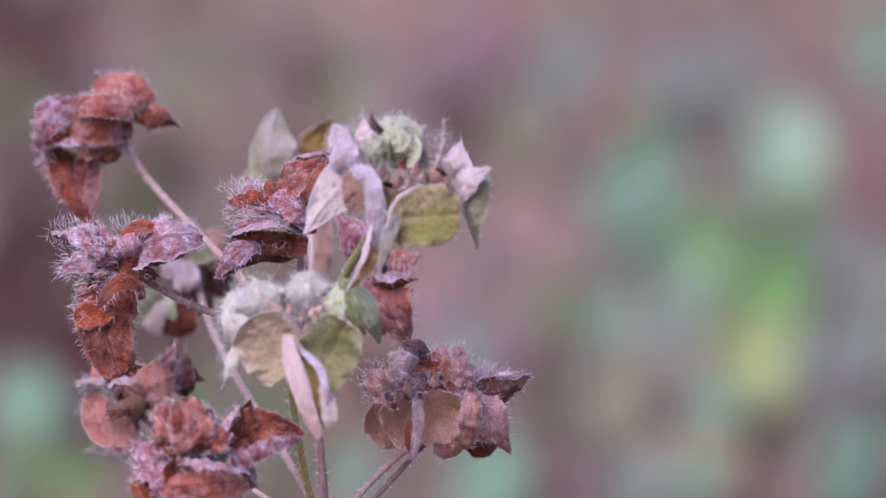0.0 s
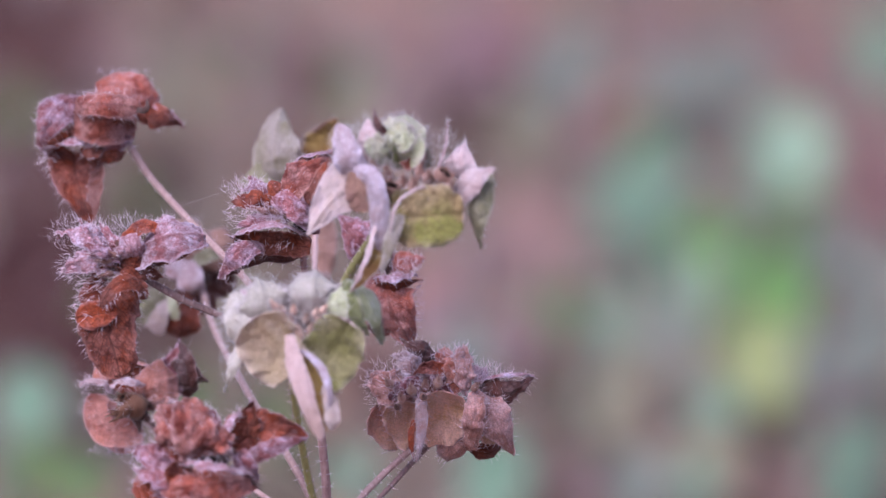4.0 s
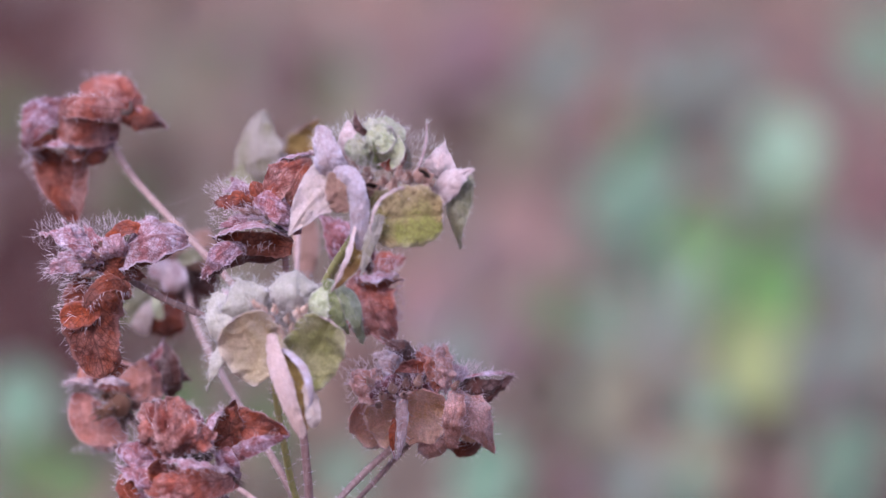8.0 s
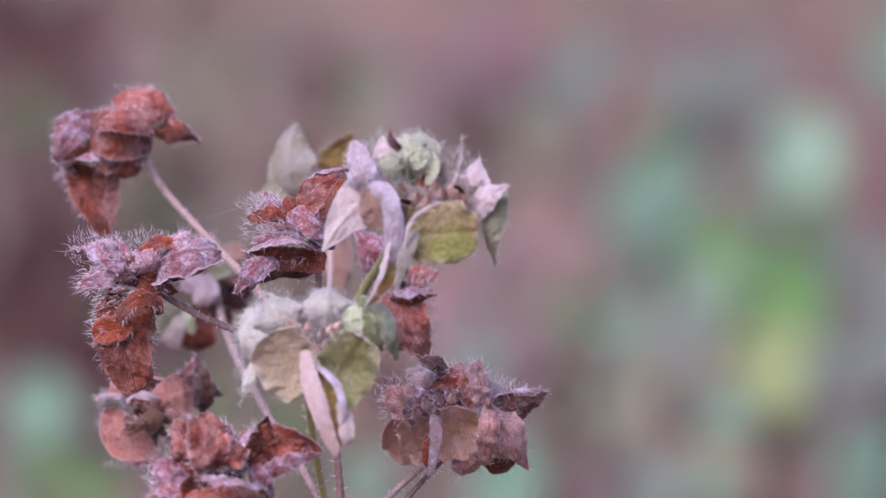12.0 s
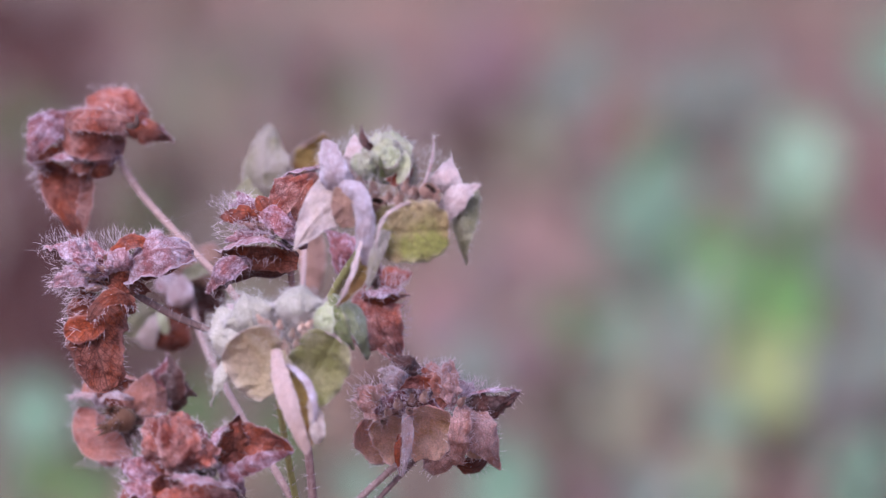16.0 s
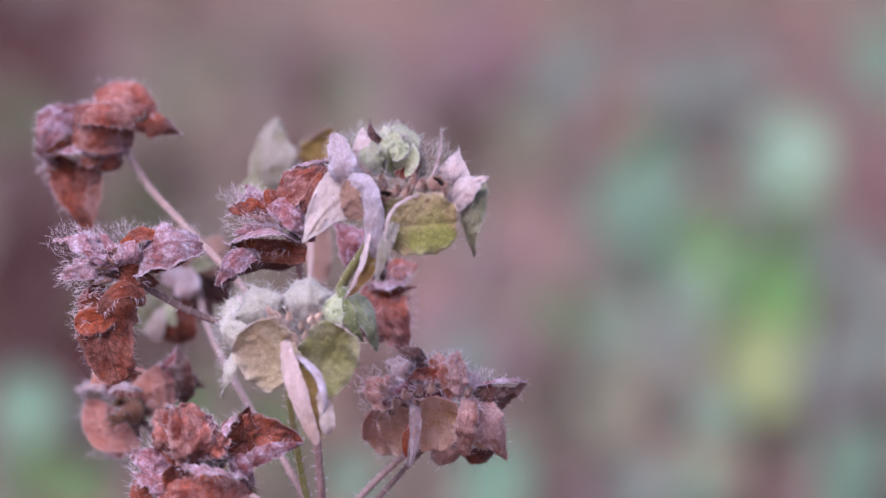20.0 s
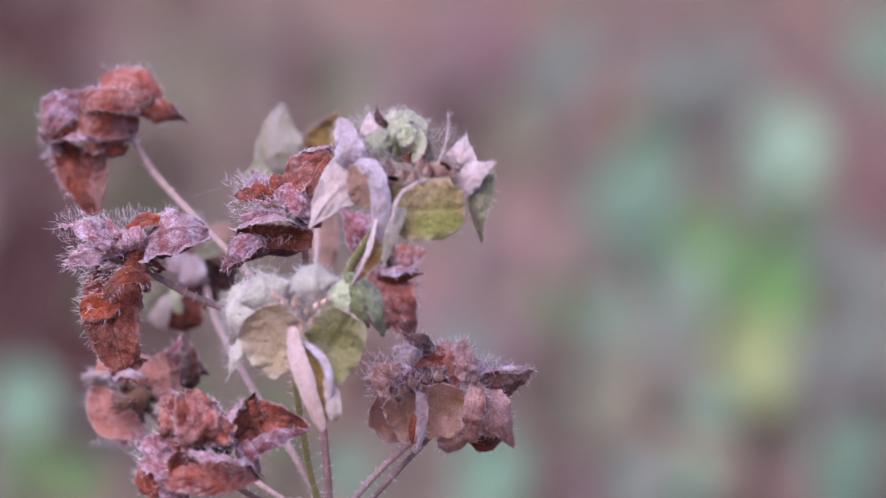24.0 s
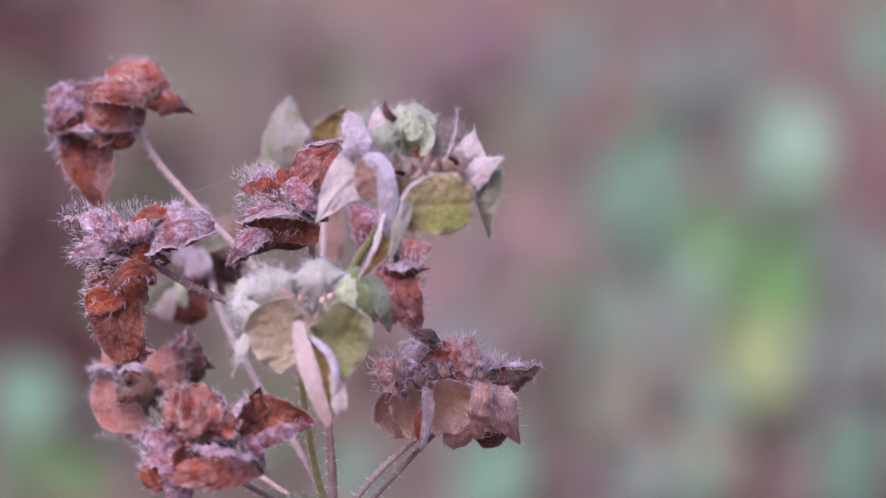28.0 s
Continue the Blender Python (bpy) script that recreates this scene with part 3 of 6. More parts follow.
# ---- ground ----
def ground_sheet():
    xs = np.concatenate([[-2500, -400, -60, -8], np.linspace(-2.55, 2.55, 61), [8, 60, 400, 2500]])
    ys = np.concatenate([[-2500, -400, -60, -6], np.linspace(-1.93, 5.21, 85), [20, 60, 400, 2500]])
    verts, faces = [], []
    for y in ys:
        for x in xs:
            near = abs(x) < 2.6 and -2.0 < y < 5.3
            z = -0.006 + (0.009 * noise.noise(Vector((x * 3.3, y * 3.3, 0))) if near else 0.0)
            keep = min(1.0, math.hypot(x, y) / 0.3)
            verts.append((x, y, z * keep))
    c = len(xs)
    for j in range(len(ys) - 1):
        for i in range(c - 1):
            faces.append((j * c + i, j * c + i + 1, (j + 1) * c + i + 1, (j + 1) * c + i))
    tagged(link_mesh("ground", verts, faces, [soil]), "bare mauve-brown earth", "ground", kind="structure")


def leaf_litter(count):
    """Dry fallen leaves strewn over the earth, each a bent blade."""
    rng = random.Random(11)
    verts, faces = [], []
    for k in range(count):
        x = rng.gauss(0, 0.66) if rng.random() < 0.5 else rng.uniform(-2.3, 2.3)
        y = rng.uniform(-1.68, 4.44)
        z = 0.002 + 0.013 * rng.random()
        s = rng.uniform(0.009, 0.026)
        m = Matrix.Translation((x, y, z)) @ Euler((rng.uniform(-0.7, 0.7), rng.uniform(-0.7, 0.7), rng.uniform(0, 6.28))).to_matrix().to_4x4()
        b = len(verts)
        for (u, w) in ((-1, 0), (-0.4, 0.42), (0.35, 0.36), (1, 0), (0.35, -0.36), (-0.4, -0.42), (-0.4, 0), (0.35, 0)):
            h = 0.25 * s * (abs(w) - 0.3 * u * u)
            verts.append(m @ Vector((u * s, w * s, h)))
        for f in ((0, 6, 1), (0, 5, 6), (1, 6, 7, 2), (6, 5, 4, 7), (2, 7, 3), (7, 4, 3)):
            faces.append(tuple(b + i for i in f))
    tagged(link_mesh("leaf_litter", verts, faces, [litter_mat]), "dry mauve-brown leaves strewn on the earth", "leaf litter", kind="stuff")


def dry_grass(count):
    """Bent dead blades between the weeds."""
    rng = random.Random(12)
    verts, faces = [], []
    for k in range(count):
        x, y = rng.gauss(0, 0.56), rng.uniform(0.52, 3.93)
        h = rng.uniform(0.025, 0.11)
        lean = Vector((rng.uniform(-0.5, 0.5), rng.uniform(-0.5, 0.5), 0)) * h
        w = rng.uniform(0.001, 0.0025)
        turn = rng.uniform(0, 3.14)
        side = Vector((math.cos(turn), math.sin(turn), 0)) * w
        b = len(verts)
        for f in (0.0, 0.4, 0.75):
            c = Vector((x, y, h * f)) + lean * f * f
            verts += [c - side * (1 - 0.7 * f), c + side * (1 - 0.7 * f)]
        verts.append(Vector((x, y, h)) + lean)
        faces += [(b, b + 1, b + 3, b + 2), (b + 2, b + 3, b + 5, b + 4), (b + 4, b + 5, b + 6)]
    tagged(link_mesh("dry_grass", verts, faces, [grass_mat]), "thin dead grass blades among the weeds", "grass", kind="stuff")


def blade(parent, name, base, tip, width, face, skin, seed):
    grid, uvs, up = leaf_grid(base, tip, width, face, 28, 0.08, 0.45, 0.7, 0.0, 0.0, seed, 12, 9)
    verts, faces, slots, _ = shell(grid, up, 0.3)
    return link_mesh(name, verts * MM, faces, [skin, skin], parent, slots, uvs + uvs)


weed_words = {"weed_mint": "pale mint-green", "weed_mint_dark": "dull mint-green", "weed_green": "fresh green", "weed_green_dark": "dark green",
              "weed_yellow": "yellow-green", "weed_yellow_dark": "faded straw-coloured", "weed_grey": "grey-green"}
dead_words = {"dead_mauve": "mauve", "dead_pink": "pinkish brown", "dead_red": "wine-red", "dead_dark": "dark brown", "dead_wine": "dark wine-red"}


def weed(place, size, skin):
    """A low weed with one large leaf at the place and smaller ones round its stalk."""
    serial[0] += 1
    rng = random.Random(serial[0])
    x, y, z = place
    ob = tagged(new("weed"), "low weed with %s leaves growing among leaf litter" % weed_words[skin.name], "weed", "weeds behind the herb")
    foot = (x + rng.uniform(-0.01, 0.01), y + 0.01, -0.008)
    ob.location = foot
    s = size * 1000
    top = np.array((x - foot[0], y - foot[1], z - foot[2])) * 1000
    verts, faces, line, rad = tube([(0, 0, 0), top * (0.3, 0.3, 0.5), top + np.array((0, 3, -0.45 * s))], (0.9, 0.6), 6)
    link_mesh("stalk", verts * MM, faces, [skin], ob)
    a = rng.uniform(-0.5, 0.5)
    lean = np.array((math.sin(a), 0.35, math.cos(a)))
    blade(ob, "leaf", top - lean * s * 0.55, top + lean * s * 0.55, s * 0.95, (rng.uniform(-0.2, 0.2), -1, 0.5), skin, serial[0])
    for k in range(4):
        a = k * 1.57 + rng.uniform(-0.5, 0.5)
        out = np.array((math.cos(a), 0.6 * math.sin(a), rng.uniform(0.2, 0.7)))
        c = top * rng.uniform(0.45, 0.85) + np.array((0, 2, -0.2 * s))
        blade(ob, "leaf", c, c + out * s * rng.uniform(0.4, 0.7), s * 0.45, (-0.3 * out[0], -0.5, 0.9), skin, serial[0] + k)


def fallen_leaf(place, size, skin):
    """A large dead leaf propped on the litter."""
    serial[0] += 1
    rng = random.Random(serial[0])
    x, y, z = place
    s = size * 1000
    ob = tagged(new("fallen_leaf"), "curled %s dead leaf lying on the litter" % dead_words[skin.name], "leaf", "fallen leaves")
    ob.location = (x, y, 0.0)
    c = np.array((0, 0, z * 1000))
    a = rng.uniform(-1.2, 1.2)
    lean = np.array((math.sin(a), 0.5, 0.8 * math.cos(a)))
    blade(ob, "blade", c - lean * s * 0.6, c + lean * s * 0.6, s * 0.9, (rng.uniform(-0.2, 0.2), -1, 0.4), skin, serial[0])
    low = c - lean * s * 0.58
    verts, faces, line, rad = tube([low, low * (1, 1, 0.5) + np.array((0, 4, 0)), (low[0], low[1] + 10, -8)], (0.6, 0.5), 6)
    link_mesh("leaf_stalk", verts * MM, faces, [skin], ob)


ground_sheet()
leaf_litter(9000)
dry_grass(2500)

# ---- the herb: heads, then stems ----

head_a = flower_head((-29.58, 37.46, 256.03), 1.2, husk_dark, "russet dried flower head with curled hairy bracts")
bract(head_a, (3.39, 3.00, 0.81), (-3.42, 4.00, 5.89), 5.16, (-0.11, 0.87, -0.49), rust, brick, mid=(2.42, 1.00, 5.46), cup=46, bow=0.02, peak=0.5, sharp=0.8, wide=0.45, crumple=0.35, cusp=0.1, hair=60)
bract(head_a, (3.62, 1.50, 1.98), (8.92, 3.00, 0.22), 3.69, (0.00, 0.96, -0.27), dark_leaf, umber, mid=(6.12, 0.50, 2.15), cup=50, bow=0.03, peak=0.2, wide=0.3, crumple=0.3, hair=20)
bract(head_a, (4.56, 1.00, 3.46), (8.63, 2.60, 0.44), 0.88, (0.00, 0.60, -0.80), mauve, frost, mid=(6.99, 1.60, 2.29), cup=50, peak=0.3, crumple=0.2, hair=24)
bract(head_a, (2.31, 0.00, 1.74), (-7.12, -1.00, 3.38), 7.08, (0.15, 0.97, -0.20), rust, brick, mid=(-2.36, -7.00, 3.11), cup=48, bow=0.0, peak=0.52, sharp=0.5, wide=0.32, crumple=0.35, cusp=0, roll=0.2, hair=60)
bract(head_a, (-5.45, -6.00, 4.78), (3.77, -8.00, 4.69), 3.24, (0.00, 0.93, -0.36), rust, brick, mid=(-0.40, -9.50, 5.20), cup=50, peak=0.4, wide=0.35, sharp=0.9, crumple=0.3, hair=40)
bract(head_a, (2.92, -9.20, 4.57), (4.39, -10.00, 6.16), 0.81, (0.00, 1.00, -0.10), husk_dark, husk_dark, mid=(4.19, -10.40, 4.92), cup=45, peak=0.4, wide=0.3, crumple=0, hair=0)
bract(head_a, (2.05, -4.00, 1.44), (-0.52, -6.00, 2.43), 1.62, (0.00, -0.60, -0.80), umber, umber, mid=(1.08, -6.00, 2.52), cup=40, peak=0.4, crumple=0.4, hair=4)
bract(head_a, (1.59, -1.00, 0.80), (-2.84, -4.00, -0.76), 3.10, (0.00, 0.97, 0.24), rust, mauve, mid=(-0.09, -4.00, -0.43), cup=40, peak=0.45, sharp=0.6, crumple=0.3, hair=10)
bract(head_a, (-4.65, 0.00, 4.94), (-10.16, -3.00, -1.74), 4.86, (0.35, 0.90, -0.25), umber, mauve, mid=(-8.56, -5.00, 3.22), cup=52, bow=0.04, peak=0.48, wide=0.5, crumple=0.35, cusp=0.25, hair=90)
bract(head_a, (-4.94, -2.00, 0.30), (-9.79, -4.00, -1.27), 1.92, (0.11, 0.84, 0.53), rust, umber, mid=(-7.20, -5.00, 0.30), cup=40, peak=0.45, crumple=0.4, hair=16)
bract(head_a, (-2.14, -3.00, -2.62), (-9.62, -3.00, -2.67), 1.62, (0.00, 0.29, -0.96), rust, frost, mid=(-6.14, -5.00, -0.62), cup=50, peak=0.5, wide=0.5, crumple=0.5, hair=120)
bract(head_a, (-1.77, -4.00, -0.75), (-4.77, -5.00, -1.38), 1.47, (0.00, -0.95, 0.32), umber, blush, mid=(-3.04, -6.00, -1.83), cup=50, sharp=0.6, crumple=0.6, hair=16)
bract(head_a, (0.97, -1.00, -2.46), (-2.90, -3.00, -2.78), 1.92, (0.00, 1.00, 0.10), rust, umber, mid=(-0.71, -4.00, -2.44), cup=45, peak=0.5, sharp=0.6, crumple=0.3, hair=10)
bract(head_a, (-5.92, -1.00, -2.35), (-3.37, -6.00, -11.56), 6.93, (0.10, -0.99, 0.10), umber, mauve, mid=(-5.45, -4.00, -5.88), cup=36, bow=0.02, peak=0.26, wide=0.25, sharp=1.0, crumple=0.3, cusp=0.1, hair=80)
bract(head_a, (-2.45, -3.00, -3.70), (-2.85, -7.00, -10.46), 2.65, (-0.50, -0.86, 0.10), plum, plum, mid=(-3.05, -6.00, -6.46), cup=40, peak=0.4, wide=0.4, crumple=0.3, hair=12)
tuft(head_a, (-9.17, -3.00, -3.29), 1.47, 1.47, 70, 1.11, (-0.90, -0.20, 0.40))
tuft(head_a, (-8.54, -3.00, 2.13), 1.03, 3.69, 70, 1.03, (-0.93, -0.21, 0.31))
tuft(head_a, (-1.48, -9.00, 6.96), 3.69, 0.37, 40, 0.66, (-0.10, -0.20, 0.98))
tuft(head_a, (0.61, 2.00, 7.93), 3.69, 0.44, 40, 0.81, (0.00, 0.00, 1.00))
finish_head(head_a)

head_b = flower_head((-24.95, 6.66, 242.60), 1.0, husk_dark, "mauve-brown dried flower head bristling with white hairs")
bract(head_b, (-1.23, -1.00, 2.20), (8.24, -1.00, 4.97), 6.04, (-0.10, 0.78, -0.62), umber, frost, mid=(3.54, -5.00, 5.34), cup=42, bow=0.04, peak=0.5, wide=0.3, crumple=0.5, cusp=0.1, roll=0.25, hair=60)
bract(head_b, (1.19, -2.00, 1.20), (8.01, -2.50, 4.64), 2.06, (0.10, -0.60, -0.80), umber, umber, mid=(4.97, -4.00, 2.78), cup=38, peak=0.45, wide=0.5, crumple=0.5, hair=16)
bract(head_b, (0.10, -1.00, 1.31), (-2.30, -3.00, 5.25), 3.69, (0.25, 0.92, -0.31), rust, frost, mid=(-1.32, -5.00, 4.11), cup=44, peak=0.6, sharp=0.6, wide=0.5, crumple=0.45, hair=40)
bract(head_b, (-2.97, -4.50, 4.31), (2.32, -4.00, 5.91), 2.06, (0.00, -0.80, 0.60), rust, frost, mid=(0.16, -5.00, 7.11), cup=24, peak=0.55, wide=0.5, sharp=0.8, crumple=0.3, hair=26)
bract(head_b, (1.64, 1.00, 4.88), (4.57, 2.00, 5.93), 2.51, (0.00, 0.80, -0.60), rust, frost, mid=(3.13, 1.00, 6.39), cup=44, crumple=0.5, hair=40)
bract(head_b, (-3.35, -0.00, 1.55), (-11.20, -0.00, 4.81), 2.65, (0.20, 0.61, -0.76), rust, frost, mid=(-7.62, -3.00, 5.21), cup=58, bow=0.06, peak=0.55, crumple=1.1, hair=90)
bract(head_b, (-3.46, 2.00, 0.89), (-8.26, 3.00, 5.96), 2.51, (0.20, 0.72, -0.67), rust, frost, mid=(-6.31, -0.00, 4.69), cup=58, crumple=1.1, hair=90)
bract(head_b, (-3.21, 3.00, 0.86), (-5.54, 5.00, 5.18), 2.65, (0.11, 0.84, -0.53), rust, mauve, mid=(-4.74, 1.00, 4.08), cup=52, crumple=1.0, hair=70)
bract(head_b, (-2.22, -2.00, 1.02), (-10.50, -2.00, 0.21), 3.24, (0.15, 0.81, -0.56), rust, frost, mid=(-6.77, -5.00, 2.58), cup=55, bow=0.04, peak=0.5, wide=0.5, crumple=0.9, hair=100)
# narrow umber strip: the shadow below the left bracts, modelled as a dark blade
bract(head_b, (-2.70, -4.00, 1.08), (-8.46, -4.00, 0.29), 1.47, (0.00, -0.80, -0.60), umber, umber, mid=(-5.75, -5.00, 1.09), cup=40, peak=0.5, crumple=0.5, hair=20)
bract(head_b, (-3.14, -4.00, 1.98), (-7.27, -4.00, 4.19), 1.62, (0.21, 0.83, -0.52), rust, mauve, mid=(-5.24, -6.00, 3.97), cup=55, crumple=1.0, hair=50)
bract(head_b, (-2.11, -4.00, 2.73), (-4.32, -4.00, 4.81), 2.21, (0.21, 0.93, -0.31), rust, mauve, cup=50, crumple=0.9, hair=40)
bract(head_b, (2.17, -1.00, -0.63), (-3.05, -3.00, 1.80), 3.10, (-0.10, -0.99, 0.10), umber, umber, mid=(-0.44, -5.00, 1.28), cup=34, peak=0.5, sharp=0.6, crumple=0.4, hair=14)
bract(head_b, (-3.65, -3.00, -0.91), (-2.43, -7.00, -12.61), 7.81, (-0.05, -0.99, -0.10), umber, mauve, mid=(-4.24, -6.00, -5.76), cup=30, bow=0.0, peak=0.28, wide=0.22, sharp=0.62, crumple=0.6, cusp=0, roll=0.3, hair=90)
bract(head_b, (0.54, -4.00, -1.60), (-5.15, -8.00, -3.14), 2.65, (0.00, 0.71, -0.71), umber, umber, mid=(-2.21, -8.00, -0.13), cup=48, peak=0.35, wide=0.3, sharp=0.8, crumple=0.35, cusp=0, hair=40)
bract(head_b, (-0.20, -4.00, -0.25), (0.14, -5.00, -2.62), 1.92, (0.00, 1.00, 0.00), umber, umber, cup=40, peak=0.5, sharp=0.5, crumple=0.3, hair=6)
bract(head_b, (-3.00, -7.00, -3.76), (-8.30, -7.00, -4.85), 3.69, (0.00, -0.99, 0.10), rust, rust, cup=24, peak=0.5, sharp=0.6, crumple=0.3, hair=40)
calyx(head_b, (-3.53, -5.00, 3.20), (-0.50, -0.70, 0.50), 1.92, 0.52, husk_brown)
calyx(head_b, (-4.68, -5.50, 2.53), (-0.80, -0.60, 0.10), 1.92, 0.52, husk_brown)
calyx(head_b, (-2.84, -4.00, 4.22), (-0.31, -0.72, 0.62), 1.77, 0.52, husk_brown)
calyx(head_b, (-4.35, -5.00, 0.65), (-0.70, -0.70, -0.10), 1.92, 0.52, husk_brown)
tuft(head_b, (-8.62, -1.00, 5.00), 3.69, 2.21, 110, 1.92, (-0.51, -0.41, 0.76))
tuft(head_b, (-3.33, 4.00, 4.92), 3.69, 0.74, 80, 1.92, (-0.10, 0.00, 1.00))
tuft(head_b, (-9.25, -3.00, 1.38), 1.62, 1.92, 70, 1.62, (-0.97, -0.20, 0.10))
tuft(head_b, (-5.46, -5.00, 0.04), 3.69, 1.18, 90, 1.77, (-0.70, -0.70, 0.10))
tuft(head_b, (-7.25, -6.00, -3.68), 1.62, 3.69, 80, 1.77, (-0.98, -0.21, 0.05))
tuft(head_b, (-6.31, -6.00, -8.18), 1.47, 2.51, 30, 1.03, (-0.97, -0.20, -0.10))
tuft(head_b, (1.13, -4.00, 0.51), 0.59, 0.74, 30, 0.74, (0.10, -0.94, 0.31))
tuft(head_b, (0.12, 2.00, 6.50), 4.42, 0.59, 50, 1.33, (0.00, 0.00, 1.00))
finish_head(head_b)

head_c = flower_head((-4.41, 9.63, 247.95), 1.0, husk_dark, "dark mauve dried flower head with crumpled bracts")
bract(head_c, (-3.61, 0.00, 4.41), (4.77, -1.00, 10.35), 5.45, (0.05, 0.82, -0.57), dark_leaf, brick, mid=(-0.16, -5.00, 7.68), cup=46, bow=0.02, peak=0.38, wide=0.35, crumple=0.7, cusp=0.15, roll=0.2, hair=40)
bract(head_c, (1.22, -7.00, 4.29), (4.75, -4.00, 10.54), 2.80, (0.31, 0.94, 0.10), dark_leaf, umber, mid=(3.28, -7.50, 7.67), cup=36, peak=0.4, wide=0.4, crumple=0.4, hair=10)
bract(head_c, (-1.89, -1.00, 7.60), (4.49, -2.00, 10.36), 1.03, (0.00, 0.30, -0.95), rust, frost, mid=(1.11, -3.00, 9.60), cup=40, crumple=0.5, hair=40)
bract(head_c, (2.46, -2.00, -0.17), (-4.05, -3.00, 4.92), 3.39, (-0.10, 0.91, -0.40), rust, mauve, mid=(-0.27, -6.00, 3.51), cup=45, peak=0.5, sharp=0.8, crumple=0.7, hair=50)
bract(head_c, (-1.88, -1.00, 2.34), (-8.85, -1.00, 3.49), 2.95, (0.10, 0.80, -0.60), rust, rust, mid=(-5.50, -4.00, 4.48), cup=55, bow=0.05, peak=0.55, crumple=0.8, hair=80)
bract(head_c, (-1.93, 1.00, 2.90), (-7.91, 2.00, 4.80), 1.92, (0.10, 0.70, -0.70), rust, mauve, mid=(-4.85, -1.00, 4.87), cup=55, crumple=0.9, hair=70)
bract(head_c, (-1.85, -2.00, 1.46), (-8.52, -2.00, 0.51), 2.06, (0.10, 0.82, -0.56), rust, mauve, mid=(-5.49, -4.00, 1.78), cup=50, crumple=0.9, hair=70)
bract(head_c, (-2.54, -4.00, 4.50), (-3.76, -3.00, 6.87), 2.51, (0.10, 0.91, -0.40), rust, rust, cup=50, sharp=0.7, crumple=0.7, hair=30)
bract(head_c, (1.12, -2.00, -0.93), (-8.93, -3.00, -0.82), 1.92, (0.00, 0.25, -0.97), umber, frost, mid=(-3.90, -8.00, 1.74), cup=45, bow=0.02, peak=0.5, wide=0.4, crumple=0.45, cusp=0, hair=70)
bract(head_c, (1.34, -5.00, -1.60), (-8.56, -5.00, -0.92), 3.24, (0.00, -0.99, 0.10), umber, umber, mid=(-3.71, -4.00, -1.36), cup=36, peak=0.42, wide=0.3, sharp=0.6, crumple=0.5, hair=16)
bract(head_c, (-4.87, -5.00, -1.34), (-10.41, -7.00, -5.37), 3.10, (0.10, 0.86, -0.50), rust, mauve, mid=(-7.57, -8.00, -2.03), cup=48, peak=0.5, wide=0.45, crumple=0.5, cusp=0.3, hair=60)
bract(head_c, (0.37, -1.00, -3.22), (-10.00, -6.00, -5.25), 2.51, (0.00, -0.80, -0.60), dark_leaf, umber, mid=(-5.22, -3.00, -4.11), cup=40, peak=0.45, wide=0.5, crumple=0.5, hair=24)
bract(head_c, (-4.19, 2.00, 2.71), (-6.79, 4.00, 6.44), 2.95, (0.10, 0.82, -0.56), rust, mauve, cup=52, crumple=0.9, hair=60)
calyx(head_c, (-3.22, -6.00, 3.19), (-0.60, -0.70, 0.40), 1.92, 0.52, husk_brown)
calyx(head_c, (-4.70, -6.00, 3.33), (-0.70, -0.60, 0.40), 1.92, 0.52, husk_brown)
calyx(head_c, (-1.60, -6.00, 2.45), (-0.32, -0.85, 0.42), 1.92, 0.52, husk_brown)
calyx(head_c, (-2.78, -6.00, 1.85), (-0.53, -0.84, 0.11), 1.77, 0.52, husk_brown)
tuft(head_c, (-3.96, -6.00, 2.88), 3.54, 1.47, 200, 1.77, (-0.41, -0.82, 0.41))
tuft(head_c, (-7.14, 1.00, 4.97), 3.39, 0.74, 70, 1.92, (-0.39, 0.00, 0.92))
tuft(head_c, (-8.70, -1.00, 2.44), 0.74, 2.21, 50, 1.33, (-0.96, -0.20, 0.20))
tuft(head_c, (-0.66, -5.00, 1.99), 1.92, 1.18, 60, 1.33, (0.00, -0.95, 0.32))
tuft(head_c, (-3.95, -6.00, -1.01), 3.69, 0.44, 24, 1.62, (-0.33, -0.67, -0.67))
finish_head(head_c)

head_d = flower_head((8.79, -8.46, 255.44), 1.3, husk_brown, "pale cream dried flower head with olive cupped bracts")
bract(head_d, (-1.26, -6.00, -2.06), (8.06, -8.00, -1.09), 7.96, (0.00, -0.98, 0.20), olive, cream, mid=(3.55, -7.50, -1.34), cup=24, bow=0.0, peak=0.52, sharp=0.36, wide=0.3, crumple=0.5, hair=40)
bract(head_d, (3.11, -8.50, 2.59), (-1.09, -9.00, -3.45), 0.44, (0.30, 0.95, -0.05), olive, pinkwhite, mid=(-0.08, -9.00, 0.53), cup=40, peak=0.5, wide=0.4, crumple=0.15, cusp=0.1, hair=40)
bract(head_d, (0.06, -8.00, -1.11), (-2.39, -9.00, -8.77), 1.92, (0.30, 0.95, -0.05), olive, sage, mid=(-0.95, -8.50, -4.13), cup=36, peak=0.4, wide=0.5, crumple=0.3, cusp=0.1, hair=20)
bract(head_d, (6.60, -4.00, -0.31), (12.12, -6.00, 4.63), 3.69, (0.20, 0.76, -0.61), olive, pinkwhite, mid=(8.78, -6.00, 2.70), cup=50, bow=0.04, peak=0.42, wide=0.45, crumple=0.35, hair=50)
bract(head_d, (7.62, 0.00, 1.98), (8.34, 1.00, 6.72), 4.27, (0.10, 0.86, -0.50), pinkwhite, pinkwhite, mid=(7.76, -2.00, 4.69), cup=40, peak=0.4, crumple=0.35, hair=50)
